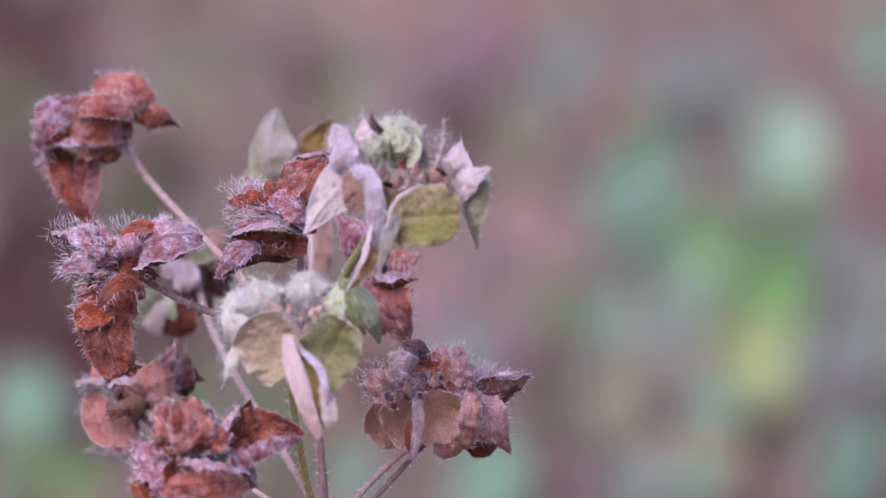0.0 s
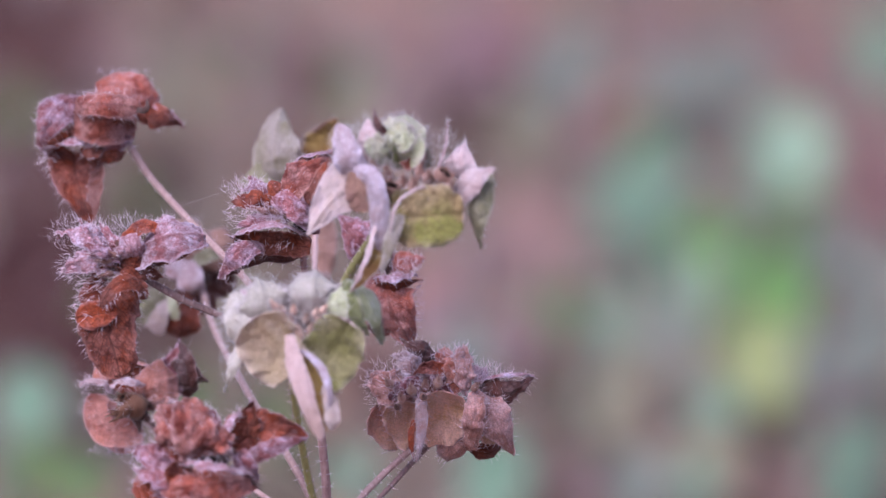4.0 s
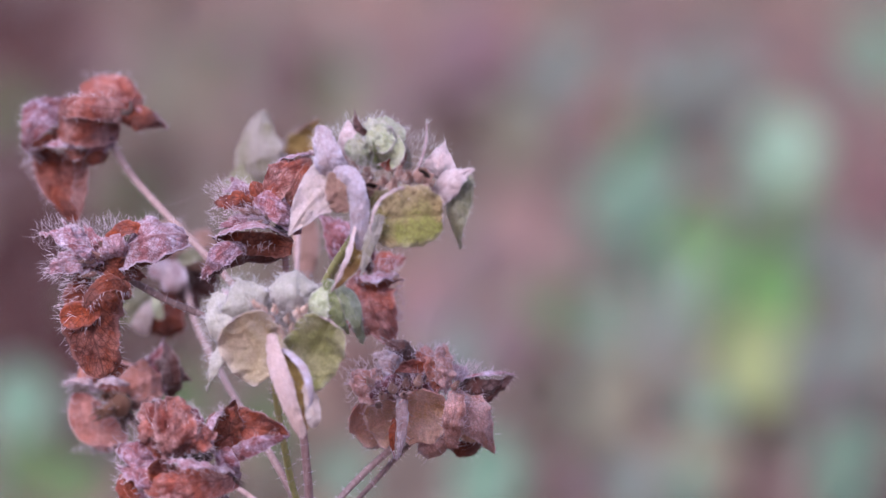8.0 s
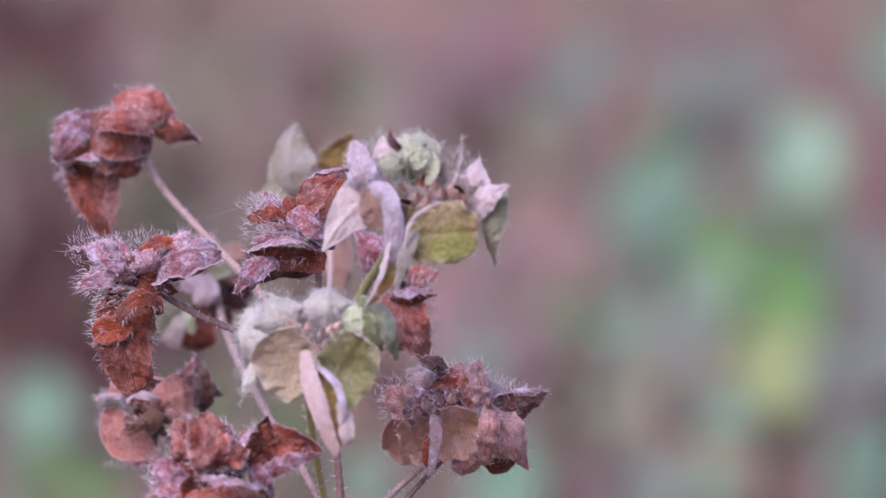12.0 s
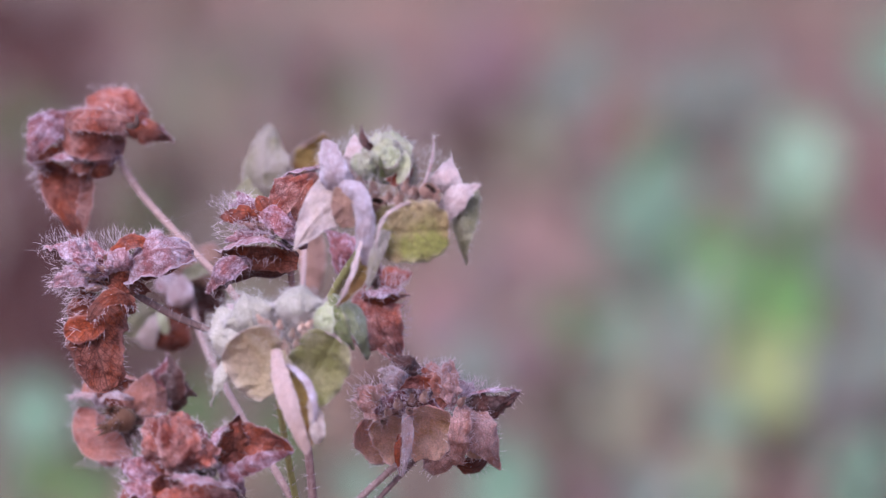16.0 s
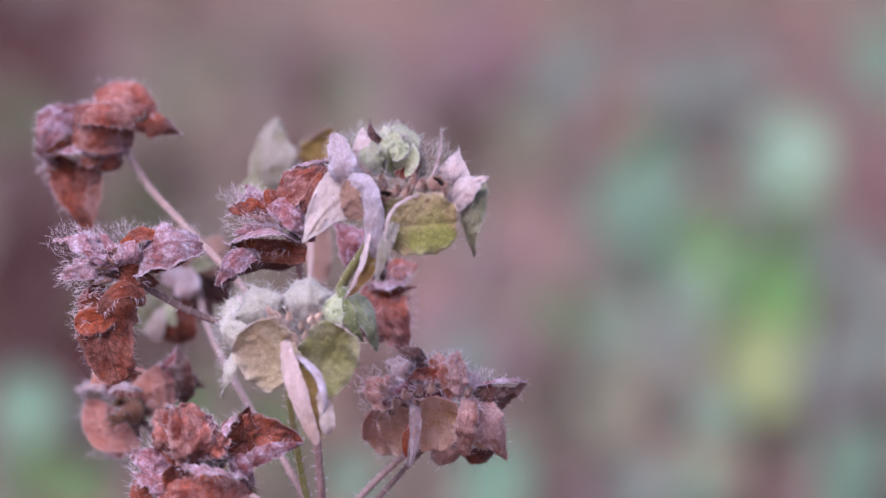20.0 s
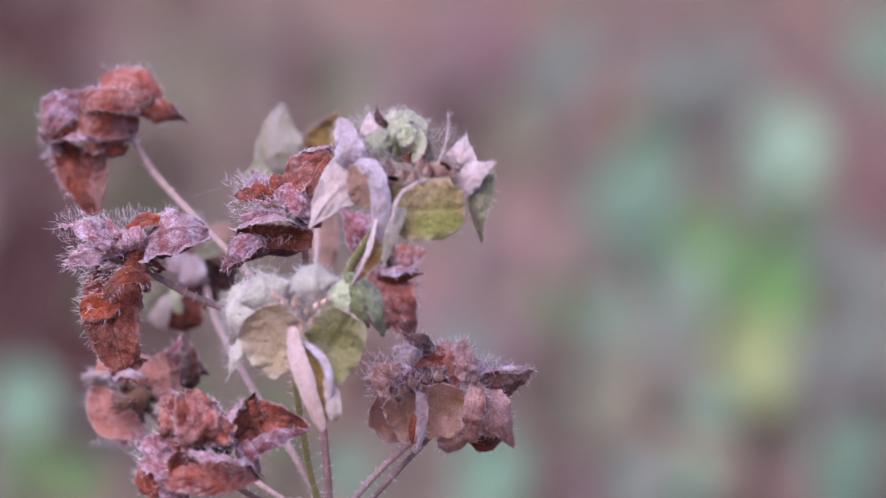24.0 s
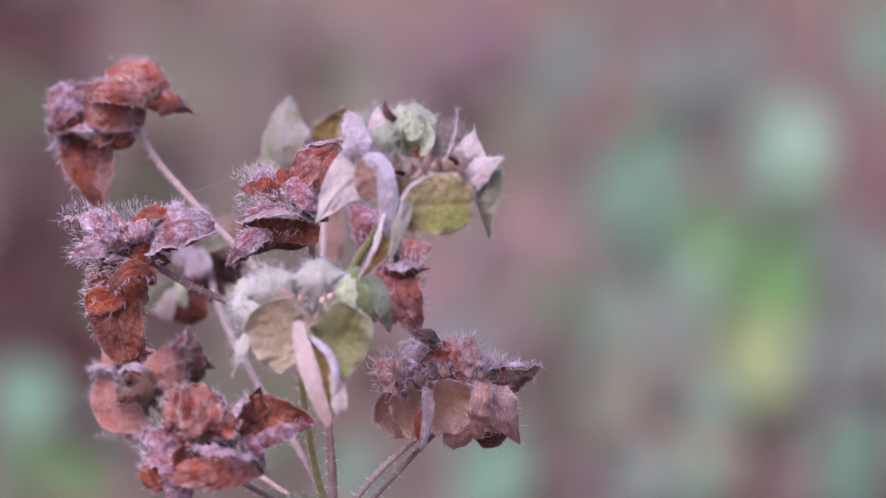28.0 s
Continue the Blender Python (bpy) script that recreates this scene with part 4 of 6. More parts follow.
bract(head_d, (11.12, -3.00, 3.68), (10.27, -4.00, -6.24), 3.24, (0.20, 0.97, 0.10), olive, greygreen, mid=(10.10, -5.00, -0.87), cup=42, peak=0.4, crumple=0.35, hair=40)
bract(head_d, (-0.30, 0.00, 3.59), (0.70, 2.00, 9.66), 5.16, (-0.10, 0.96, -0.25), sage, palegreen, mid=(0.45, -3.00, 7.50), cup=36, peak=0.55, sharp=0.6, wide=0.5, crumple=0.55, hair=160)
bract(head_d, (-0.73, -1.00, 4.94), (-2.22, 1.00, 9.51), 3.24, (0.20, 0.95, -0.25), sage, palegreen, mid=(-1.30, -3.00, 7.94), cup=40, peak=0.55, sharp=0.7, crumple=0.55, hair=120)
bract(head_d, (0.02, -4.00, 6.18), (1.61, -3.00, 9.42), 2.21, (-0.31, -0.93, 0.21), palegreen, cream, cup=46, crumple=0.9, hair=90)
bract(head_d, (0.45, -2.00, 4.52), (2.49, -3.00, 8.24), 2.51, (-0.42, -0.88, 0.21), palegreen, cream, mid=(2.06, -4.00, 6.04), cup=50, peak=0.5, crumple=0.4, hair=60)
bract(head_d, (-1.31, -2.00, 4.52), (-3.05, -3.00, 7.93), 2.95, (0.10, 0.97, -0.20), sage, palegreen, mid=(-2.76, -3.50, 6.24), cup=42, peak=0.55, sharp=0.6, crumple=0.4, hair=80)
bract(head_d, (0.75, -4.00, 6.63), (-0.28, -3.00, 10.01), 2.21, (0.10, 0.95, -0.30), sage, palegreen, cup=44, sharp=0.7, crumple=0.9, hair=80)
bract(head_d, (-0.28, -2.00, 3.78), (-0.85, -4.60, 7.75), 0.88, (0.00, 0.99, -0.10), green, green, cup=50, peak=0.4, crumple=0.2, hair=20)
bract(head_d, (-1.59, -3.00, 8.38), (-3.20, -3.00, 11.62), 1.03, (-0.20, -0.91, 0.37), dark_leaf, dark_leaf, mid=(-2.89, -4.50, 9.94), cup=55, crumple=0.3, hair=10)
bract(head_d, (3.07, -1.00, 5.84), (0.01, -3.00, 4.68), 2.06, (0.00, -0.91, 0.41), umber, ochre, mid=(1.62, -3.00, 4.69), cup=44, peak=0.5, crumple=0.4, hair=30)
bract(head_d, (2.05, 0.00, 1.96), (3.06, 1.00, 6.85), 2.65, (-0.10, 0.94, -0.31), ochre, sage, mid=(2.78, -1.00, 4.66), cup=46, crumple=0.5, hair=60)
bract(head_d, (-5.26, -2.00, 1.54), (-7.89, -2.00, 9.53), 4.13, (0.35, 0.93, -0.10), ochre, lilac, mid=(-6.67, -5.00, 5.74), cup=45, bow=0.03, peak=0.5, wide=0.5, crumple=0.35, cusp=0.1, hair=130)
bract(head_d, (-3.10, 1.00, 3.12), (-4.14, 2.00, 9.65), 3.24, (0.20, 0.95, -0.25), blush, pinkwhite, mid=(-3.95, -1.00, 6.86), cup=46, crumple=0.5, hair=120)
bract(head_d, (-5.68, -3.00, 2.00), (-11.66, -7.00, -3.98), 7.08, (0.25, 0.97, 0.05), cream, cream, mid=(-8.42, -5.00, 0.56), cup=18, bow=0.02, peak=0.13, wide=0.16, sharp=0.8, crumple=0.12, cusp=0, hair=14)
bract(head_d, (-3.46, -5.00, -8.76), (-6.07, -6.00, 4.13), 2.51, (0.30, 0.90, -0.30), ochre, lilac, mid=(-2.99, -8.00, 1.83), cup=55, bow=0, peak=0.6, wide=0.3, sharp=0.7, crumple=0.2, cusp=0, hair=30)
bract(head_d, (-5.48, -6.50, 3.92), (-4.77, -5.50, -1.12), 2.95, (-0.25, -0.96, 0.10), fadedpink, ochre, mid=(-5.62, -7.00, 1.65), cup=30, peak=0.5, sharp=0.6, wide=0.35, crumple=0.25, hair=10)
bract(head_d, (-1.58, -4.00, -0.63), (-6.33, -8.00, -11.18), 2.51, (0.21, -0.96, 0.21), ochre, cream, mid=(-2.42, -7.00, -5.73), cup=46, peak=0.4, wide=0.5, crumple=0.35, cusp=0.2, hair=12)
bract(head_d, (-3.30, -6.00, -2.21), (-6.18, -8.50, -10.94), 0.81, (0.60, 0.80, 0.00), ochre, pinkwhite, mid=(-3.57, -8.00, -5.85), cup=55, peak=0.5, crumple=0.15, hair=10)
calyx(head_d, (-0.98, -6.00, 1.93), (-0.10, -0.88, 0.47), 2.95, 1.25, husk_pink, gape=True)
calyx(head_d, (1.64, -6.00, 2.09), (0.15, -0.70, 0.70), 2.95, 1.11, husk_pink)
calyx(head_d, (0.47, -5.00, 2.51), (0.00, -0.80, 0.60), 2.51, 0.88, husk_pink)
calyx(head_d, (5.43, -6.00, 3.57), (0.32, -0.85, 0.42), 2.65, 1.25, husk_pink, gape=True)
calyx(head_d, (6.01, -6.00, 1.95), (0.29, -0.77, 0.57), 2.95, 1.11, husk_pink)
calyx(head_d, (3.53, -5.00, 3.11), (0.10, -0.80, 0.60), 2.65, 0.96, husk_pink)
calyx(head_d, (-0.98, -5.00, -0.90), (-0.10, -0.80, 0.60), 2.51, 0.96, husk_brown)
calyx(head_d, (-3.19, -4.00, 3.96), (-0.20, -0.69, 0.69), 2.51, 0.88, husk_pink)
calyx(head_d, (-1.57, -5.00, 3.54), (-0.10, -0.70, 0.70), 2.51, 0.88, husk_pink)
calyx(head_d, (4.12, -6.00, 1.36), (0.10, -0.94, 0.31), 2.21, 0.88, husk_brown)
calyx(head_d, (-4.06, -4.00, 4.84), (-0.29, -0.68, 0.68), 2.21, 0.74, husk_pink)
calyx(head_d, (2.51, -4.50, 3.76), (0.00, -0.71, 0.71), 2.21, 0.81, husk_pink)
bract(head_d, (4.26, -4.00, 3.38), (5.99, -1.00, 9.85), 0.22, (0.00, 1.00, 0.00), blush, blush, mid=(5.56, -3.00, 6.18), cup=50, peak=0.3, wide=0.3, crumple=0.1, hair=60)
tuft(head_d, (-5.37, -4.00, 7.64), 2.51, 2.21, 170, 1.18, (-0.20, -0.61, 0.76))
tuft(head_d, (4.83, -1.00, 5.85), 2.80, 2.51, 170, 1.77, (0.20, -0.10, 0.97))
tuft(head_d, (-1.72, -5.00, 4.27), 2.95, 1.18, 110, 1.47, (-0.20, -0.69, 0.69))
tuft(head_d, (-1.34, -6.00, -0.14), 1.33, 1.92, 60, 1.18, (0.00, -0.99, 0.10))
tuft(head_d, (0.48, -6.00, 2.60), 4.42, 1.33, 110, 1.33, (0.00, -0.78, 0.62))
tuft(head_d, (-0.32, 1.00, 9.52), 2.95, 0.88, 110, 0.96, (0.10, 0.00, 1.00))
tuft(head_d, (-3.98, 1.00, 8.77), 1.77, 1.47, 70, 1.33, (-0.10, 0.00, 1.00))
tuft(head_d, (5.94, -5.00, 2.82), 2.65, 1.77, 80, 1.33, (0.21, -0.83, 0.52))
finish_head(head_d)

head_e = flower_head((-3.79, -13.82, 236.75), 1.6, husk_brown, "pale woolly dried flower head with two round ochre bracts")
bract(head_e, (-1.49, -3.00, -3.29), (-5.96, -4.00, 4.46), 8.25, (-0.10, -0.91, 0.41), tan, cream, cup=40, bow=0.09, peak=0.54, sharp=0.36, wide=0.36, crumple=0.22, hair=30)
bract(head_e, (1.43, -3.00, -4.62), (6.26, -4.00, 4.05), 7.81, (0.05, -0.93, 0.36), olive_green, cream, cup=38, bow=0.09, peak=0.54, sharp=0.36, wide=0.36, crumple=0.25, hair=40)
bract(head_e, (-1.43, -5.00, 2.59), (2.90, -11.00, -9.79), 2.36, (0.10, 0.99, -0.07), ochre, strip_tan, mid=(0.12, -9.50, -2.58), cup=40, bow=0.02, peak=0.55, wide=0.45, crumple=0.2, cusp=0.1, hair=14)
bract(head_e, (0.02, -5.00, 0.52), (3.46, -10.00, -6.90), 1.03, (-0.40, 0.91, -0.06), ochre, lilac, mid=(3.01, -9.00, -2.08), cup=50, peak=0.45, crumple=0.15, cusp=0, hair=10)
bract(head_e, (0.32, -5.50, 0.03), (3.47, -10.50, -9.01), 2.95, (0.20, -0.96, 0.20), ochre, ochre, mid=(1.97, -8.00, -4.35), cup=24, peak=0.5, crumple=0.2, hair=0)
bract(head_e, (2.99, -8.00, -3.61), (4.05, -10.50, -8.57), 1.92, (-0.10, 0.99, -0.07), tan, cream, mid=(4.04, -10.00, -6.01), cup=40, sharp=0.6, crumple=0.2, hair=4)
bract(head_e, (-7.15, 1.00, 0.82), (-9.78, -2.00, -5.60), 2.65, (0.50, 0.85, -0.15), cream, white, mid=(-8.23, -2.00, -1.72), cup=45, peak=0.3, crumple=0.4, hair=60)
bract(head_e, (-5.43, 2.00, -2.21), (-9.10, 3.00, 6.11), 4.72, (0.31, 0.90, -0.31), cream, white, mid=(-7.11, 0.00, 2.36), cup=50, peak=0.55, wide=0.5, crumple=0.35, cusp=0.1, hair=200)
bract(head_e, (-3.81, 2.00, 1.08), (-5.72, 3.00, 8.35), 6.49, (0.10, 0.86, -0.50), cream, white, mid=(-4.73, -1.00, 6.12), cup=58, bow=0.04, peak=0.5, crumple=0.35, hair=320)
bract(head_e, (1.33, 2.00, 1.85), (1.75, 3.00, 8.97), 6.34, (-0.05, 0.83, -0.55), cream, white, mid=(1.57, -2.00, 7.51), cup=62, bow=0.04, peak=0.6, sharp=0.5, wide=0.5, crumple=0.25, hair=380)
bract(head_e, (-3.48, 6.00, 1.81), (-8.06, 7.00, 6.11), 4.13, (0.16, 0.87, -0.47), cream, pinkwhite, cup=60, crumple=0.6, hair=160)
bract(head_e, (4.90, -1.00, 2.43), (5.34, -1.00, 8.38), 2.95, (0.31, 0.94, -0.10), palegreen, palegreen, mid=(4.79, -3.00, 5.78), cup=28, peak=0.45, crumple=0.3, cusp=0.1, hair=80)
bract(head_e, (5.89, 1.00, 8.45), (10.29, 0.00, 0.32), 3.24, (-0.42, 0.85, -0.32), green, bluegreen, mid=(8.71, -2.00, 5.46), cup=46, bow=0.04, peak=0.45, wide=0.5, crumple=0.35, hair=60)
bract(head_e, (5.78, -1.00, 8.68), (8.70, -1.50, 1.80), 1.92, (-0.31, 0.95, -0.06), green, green, mid=(6.68, -3.00, 5.34), cup=36, peak=0.45, wide=0.5, crumple=0.3, hair=14)
calyx(head_e, (-2.36, -2.50, 5.23), (-0.20, -0.74, 0.64), 1.77, 0.59, husk_blush)
calyx(head_e, (-1.34, -2.50, 3.89), (0.00, -0.76, 0.65), 1.77, 0.59, husk_blush)
calyx(head_e, (-0.32, -2.50, 2.56), (0.00, -0.76, 0.65), 1.77, 0.59, husk_blush)
calyx(head_e, (0.70, -2.50, 4.05), (0.10, -0.75, 0.65), 1.77, 0.59, husk_blush)
calyx(head_e, (1.86, -2.50, 4.79), (0.20, -0.74, 0.64), 1.77, 0.59, husk_blush)
calyx(head_e, (2.89, -2.50, 5.24), (0.29, -0.72, 0.63), 1.77, 0.59, husk_blush)
calyx(head_e, (0.11, -2.50, 1.52), (0.00, -0.76, 0.65), 1.77, 0.59, husk_blush)
calyx(head_e, (-3.38, -2.50, 5.82), (-0.29, -0.72, 0.63), 1.77, 0.59, husk_blush)
calyx(head_e, (1.28, -2.50, 2.86), (0.10, -0.75, 0.65), 1.77, 0.59, husk_blush)
calyx(head_e, (-0.90, -2.50, 5.23), (0.00, -0.76, 0.65), 1.77, 0.59, husk_blush)
calyx(head_e, (2.30, -2.50, 3.90), (0.20, -0.74, 0.64), 1.77, 0.59, husk_blush)
tuft(head_e, (-5.58, 3.00, 6.86), 3.39, 1.92, 330, 0.96, (-0.15, -0.40, 0.90))
tuft(head_e, (1.63, 2.00, 7.44), 2.80, 1.92, 360, 0.96, (0.05, -0.41, 0.91))
tuft(head_e, (-9.52, 2.00, 2.56), 1.18, 3.39, 200, 0.88, (-0.90, -0.30, 0.30))
tuft(head_e, (-0.02, -3.00, 3.92), 3.98, 1.18, 260, 0.96, (0.00, -0.60, 0.80))
tuft(head_e, (-3.74, 0.00, 4.45), 2.21, 1.03, 90, 1.03, (0.00, -0.71, 0.71))
tuft(head_e, (-9.73, -1.00, -2.07), 0.74, 2.65, 50, 0.66, (-0.95, -0.32, 0.00))
finish_head(head_e)

head_f = flower_head((13.09, 10.00, 221.22), 1.6, husk_dark, "pinkish brown dried flower head with scalloped bracts")
bract(head_f, (-3.93, 0.00, -2.02), (-7.67, -2.00, 3.24), 5.60, (-0.15, -0.88, 0.46), tan_brown, salmon, cup=46, bow=0.1, peak=0.5, sharp=0.35, wide=0.4, crumple=0.3, hair=40)
bract(head_f, (-2.71, -4.00, -1.32), (-4.96, -6.00, 4.69), 5.16, (-0.10, -0.90, 0.42), tan_brown, rose, cup=46, bow=0.12, peak=0.55, sharp=0.35, wide=0.4, crumple=0.3, hair=40)
bract(head_f, (0.87, -6.00, -1.03), (1.26, -9.50, 6.80), 6.63, (0.00, -0.95, 0.30), tan_brown, salmon, cup=48, bow=0.14, peak=0.55, sharp=0.35, wide=0.4, crumple=0.3, hair=60)
bract(head_f, (-1.69, -9.00, 5.77), (-2.36, -12.00, -2.20), 1.47, (0.05, 1.00, -0.07), rust, blush, mid=(-1.65, -12.00, 1.87), cup=60, bow=0.02, peak=0.25, wide=0.35, crumple=0.25, cusp=0.1, hair=30)
bract(head_f, (-2.55, -9.00, 2.90), (-2.51, -11.00, -1.96), 1.03, (-0.31, -0.93, 0.21), rust, blush, mid=(-2.97, -11.00, 0.60), cup=50, peak=0.4, crumple=0.25, hair=10)
bract(head_f, (1.59, -3.00, 0.32), (3.56, -3.00, -3.16), 4.72, (0.00, 0.98, 0.20), rust, rose, mid=(2.50, -5.00, -1.23), cup=42, peak=0.55, sharp=0.4, wide=0.4, crumple=0.35, hair=40)
bract(head_f, (4.89, -4.00, -2.18), (5.86, -6.00, 6.43), 2.65, (0.05, 0.98, -0.17), rust, rose, mid=(5.13, -9.00, 2.95), cup=40, peak=0.5, sharp=0.7, wide=0.4, crumple=0.9, hair=70)
bract(head_f, (5.88, -3.00, 5.22), (10.42, -2.00, -3.02), 4.86, (-0.30, 0.95, 0.05), rust, rose, mid=(7.97, -6.00, 2.36), cup=40, bow=0.03, peak=0.42, wide=0.4, crumple=0.35, hair=50)
bract(head_f, (5.34, 0.00, -0.58), (9.39, 1.00, -1.37), 3.24, (0.00, 0.99, -0.10), dark_leaf, tan_brown, mid=(7.27, -2.00, -0.15), cup=40, peak=0.5, sharp=0.5, crumple=0.3, hair=16)
bract(head_f, (4.45, 1.00, -2.32), (8.80, 2.00, -2.19), 2.65, (0.00, 0.95, 0.32), umber, umber, mid=(6.55, 0.00, -3.17), cup=50, peak=0.5, sharp=0.5, crumple=0.4, hair=20)
bract(head_f, (6.18, -1.00, 5.42), (13.15, -3.00, 7.62), 3.83, (0.05, 0.95, 0.31), dark_leaf, dark_leaf, mid=(9.29, -4.00, 5.59), cup=50, bow=0.03, peak=0.36, wide=0.45, crumple=0.5, cusp=0.3, hair=30)
bract(head_f, (6.32, -2.00, 6.69), (13.15, -3.00, 7.70), 1.33, (0.00, 0.35, -0.94), dark_leaf, frost, mid=(9.57, -4.00, 7.57), cup=50, peak=0.35, crumple=0.5, hair=50)
bract(head_f, (9.05, 1.00, 3.21), (8.92, 1.00, 0.46), 1.77, (0.00, 1.00, 0.00), umber, brick, cup=40, peak=0.5, sharp=0.5, crumple=0.4, hair=16)
bract(head_f, (0.49, 1.00, 8.79), (-4.30, 0.00, 11.84), 2.80, (0.05, 0.91, -0.41), dark_leaf, dark_leaf, mid=(-2.05, -2.00, 10.88), cup=50, peak=0.42, crumple=0.7, hair=30)
bract(head_f, (2.45, -3.00, 5.19), (1.52, 0.00, 10.51), 2.21, (0.10, 0.95, -0.30), rust, salmon, mid=(2.28, -4.00, 8.42), cup=34, peak=0.5, sharp=0.9, wide=0.4, crumple=1.2, hair=90)
bract(head_f, (3.94, -4.00, 5.71), (3.76, 0.00, 10.83), 2.51, (-0.10, 0.95, -0.30), rust, rose, mid=(3.91, -5.00, 8.93), cup=32, peak=0.5, sharp=0.8, wide=0.4, crumple=1.2, hair=110)
bract(head_f, (0.98, -2.00, 3.46), (0.19, 0.00, 8.68), 4.13, (0.00, 0.95, -0.30), umber, mauve, mid=(0.66, -3.00, 6.70), cup=34, peak=0.5, sharp=0.7, wide=0.4, crumple=1.1, hair=60)
bract(head_f, (-2.90, -3.00, 3.94), (-3.23, -1.00, 8.09), 3.69, (0.10, 0.95, -0.30), umber, mauve, mid=(-3.05, -4.00, 6.57), cup=34, peak=0.5, sharp=0.7, wide=0.4, crumple=1.1, hair=60)
bract(head_f, (1.54, -4.00, 7.96), (0.48, -2.00, 10.44), 2.80, (0.10, 0.91, -0.40), rust, brick, cup=48, crumple=0.7, hair=50)
bract(head_f, (2.14, -4.00, 8.27), (-2.60, -6.00, 8.18), 2.06, (0.00, -0.80, 0.60), rust, rust, mid=(-0.24, -5.00, 9.21), cup=40, peak=0.5, crumple=0.5, hair=30)
bract(head_f, (-1.13, -3.00, 7.29), (-5.63, -1.00, 10.05), 2.95, (0.10, 0.86, -0.50), rust, blush, mid=(-3.37, -4.00, 9.44), cup=36, peak=0.4, crumple=1.1, hair=90)
bract(head_f, (-2.60, -3.00, 4.24), (-8.59, -1.00, 6.99), 5.16, (0.20, 0.84, -0.50), rust, rose, mid=(-6.02, -5.00, 6.75), cup=36, bow=0.03, peak=0.5, crumple=1.0, hair=100)
bract(head_f, (-1.12, -5.00, 6.48), (-5.70, -6.00, 5.13), 2.51, (0.11, 0.84, -0.53), rust, mauve, mid=(-3.63, -7.00, 6.86), cup=36, crumple=1.1, hair=70)
bract(head_f, (-0.23, -5.00, 7.09), (-1.39, -8.00, 5.72), 2.21, (0.00, -0.95, 0.32), umber, umber, cup=40, sharp=0.6, crumple=0.5, hair=20)
bract(head_f, (3.78, -4.00, 7.22), (2.15, -7.00, 6.30), 1.92, (0.00, -0.91, 0.41), umber, mauve, cup=40, sharp=0.6, crumple=0.6, hair=20)
bract(head_f, (4.98, 0.00, 6.43), (6.92, 2.00, 7.57), 3.24, (0.00, 0.83, -0.55), dark_leaf, frost, cup=55, crumple=0.8, hair=90)
bract(head_f, (-5.87, -5.00, 6.44), (-7.83, -3.00, 7.85), 2.51, (0.20, 0.91, -0.35), rust, salmon, cup=34, crumple=1.0, hair=60)
calyx(head_f, (-5.85, -7.00, 7.45), (-0.40, -0.70, 0.60), 1.77, 0.66, husk_pink)
calyx(head_f, (-4.20, -9.00, 5.90), (-0.11, -0.84, 0.53), 1.77, 0.66, husk_pink)
calyx(head_f, (-2.87, -9.00, 6.97), (-0.11, -0.75, 0.65), 1.92, 0.74, husk_pink)
calyx(head_f, (-1.11, -9.00, 7.58), (0.00, -0.71, 0.71), 1.92, 0.66, husk_brown)
calyx(head_f, (0.52, -9.00, 7.90), (0.10, -0.70, 0.70), 1.92, 0.74, husk_pink)
calyx(head_f, (5.40, -8.00, 7.13), (0.31, -0.72, 0.62), 1.77, 0.59, husk_pink)
calyx(head_f, (-1.39, -9.50, 6.17), (0.00, -0.95, 0.32), 1.47, 0.59, husk_brown)
calyx(head_f, (-4.79, -8.00, 4.49), (-0.21, -0.93, 0.31), 1.33, 0.52, husk_brown)
tuft(head_f, (-5.88, -4.00, 7.91), 3.98, 1.77, 90, 1.47, (-0.39, -0.39, 0.83))
tuft(head_f, (-2.14, -9.00, 7.05), 4.05, 1.33, 120, 1.25, (0.00, -0.71, 0.71))
tuft(head_f, (6.90, -3.00, 7.80), 3.39, 1.33, 130, 1.62, (0.30, -0.20, 0.93))
tuft(head_f, (2.71, 0.00, 10.52), 2.51, 0.59, 40, 1.11, (0.00, 0.00, 1.00))
tuft(head_f, (-8.12, -2.00, 5.22), 0.88, 2.65, 50, 1.03, (-0.93, -0.20, 0.30))
tuft(head_f, (6.75, -6.00, 5.37), 2.95, 1.18, 70, 1.18, (0.32, -0.85, 0.42))
tuft(head_f, (3.76, -6.00, 9.13), 1.18, 2.95, 50, 0.88, (0.00, -0.95, 0.32))
finish_head(head_f)

head_g = flower_head((-27.27, 23.25, 221.51), 1.3, husk_dark, "salmon-brown dried flower head seen from beneath")
bract(head_g, (0.94, 3.00, -4.26), (-4.79, 2.00, 1.03), 4.27, (0.10, -0.95, 0.31), salmon, salmon, mid=(-3.68, 1.00, -3.41), cup=30, bow=0, peak=0.42, sharp=0.6, wide=0.35, crumple=0.25, cusp=0, roll=-0.2, hair=80)
bract(head_g, (-1.06, 3.40, -1.87), (-1.31, 2.00, -7.03), 4.86, (0.10, -0.91, 0.40), salmon, salmon, cup=30, peak=0.55, sharp=0.45, wide=0.4, crumple=0.2, hair=40)
bract(head_g, (-2.51, -1.00, -1.60), (-3.05, -2.00, 1.39), 1.62, (0.60, -0.80, 0.10), rose, rose, mid=(-2.42, -2.50, 0.26), cup=40, crumple=0.3, hair=6)
bract(head_g, (-2.35, -1.00, 1.65), (-7.10, -0.00, 2.66), 1.03, (0.00, 0.60, -0.80), rust, blush, mid=(-4.56, -2.00, 3.38), cup=50, peak=0.4, crumple=0.6, hair=80)
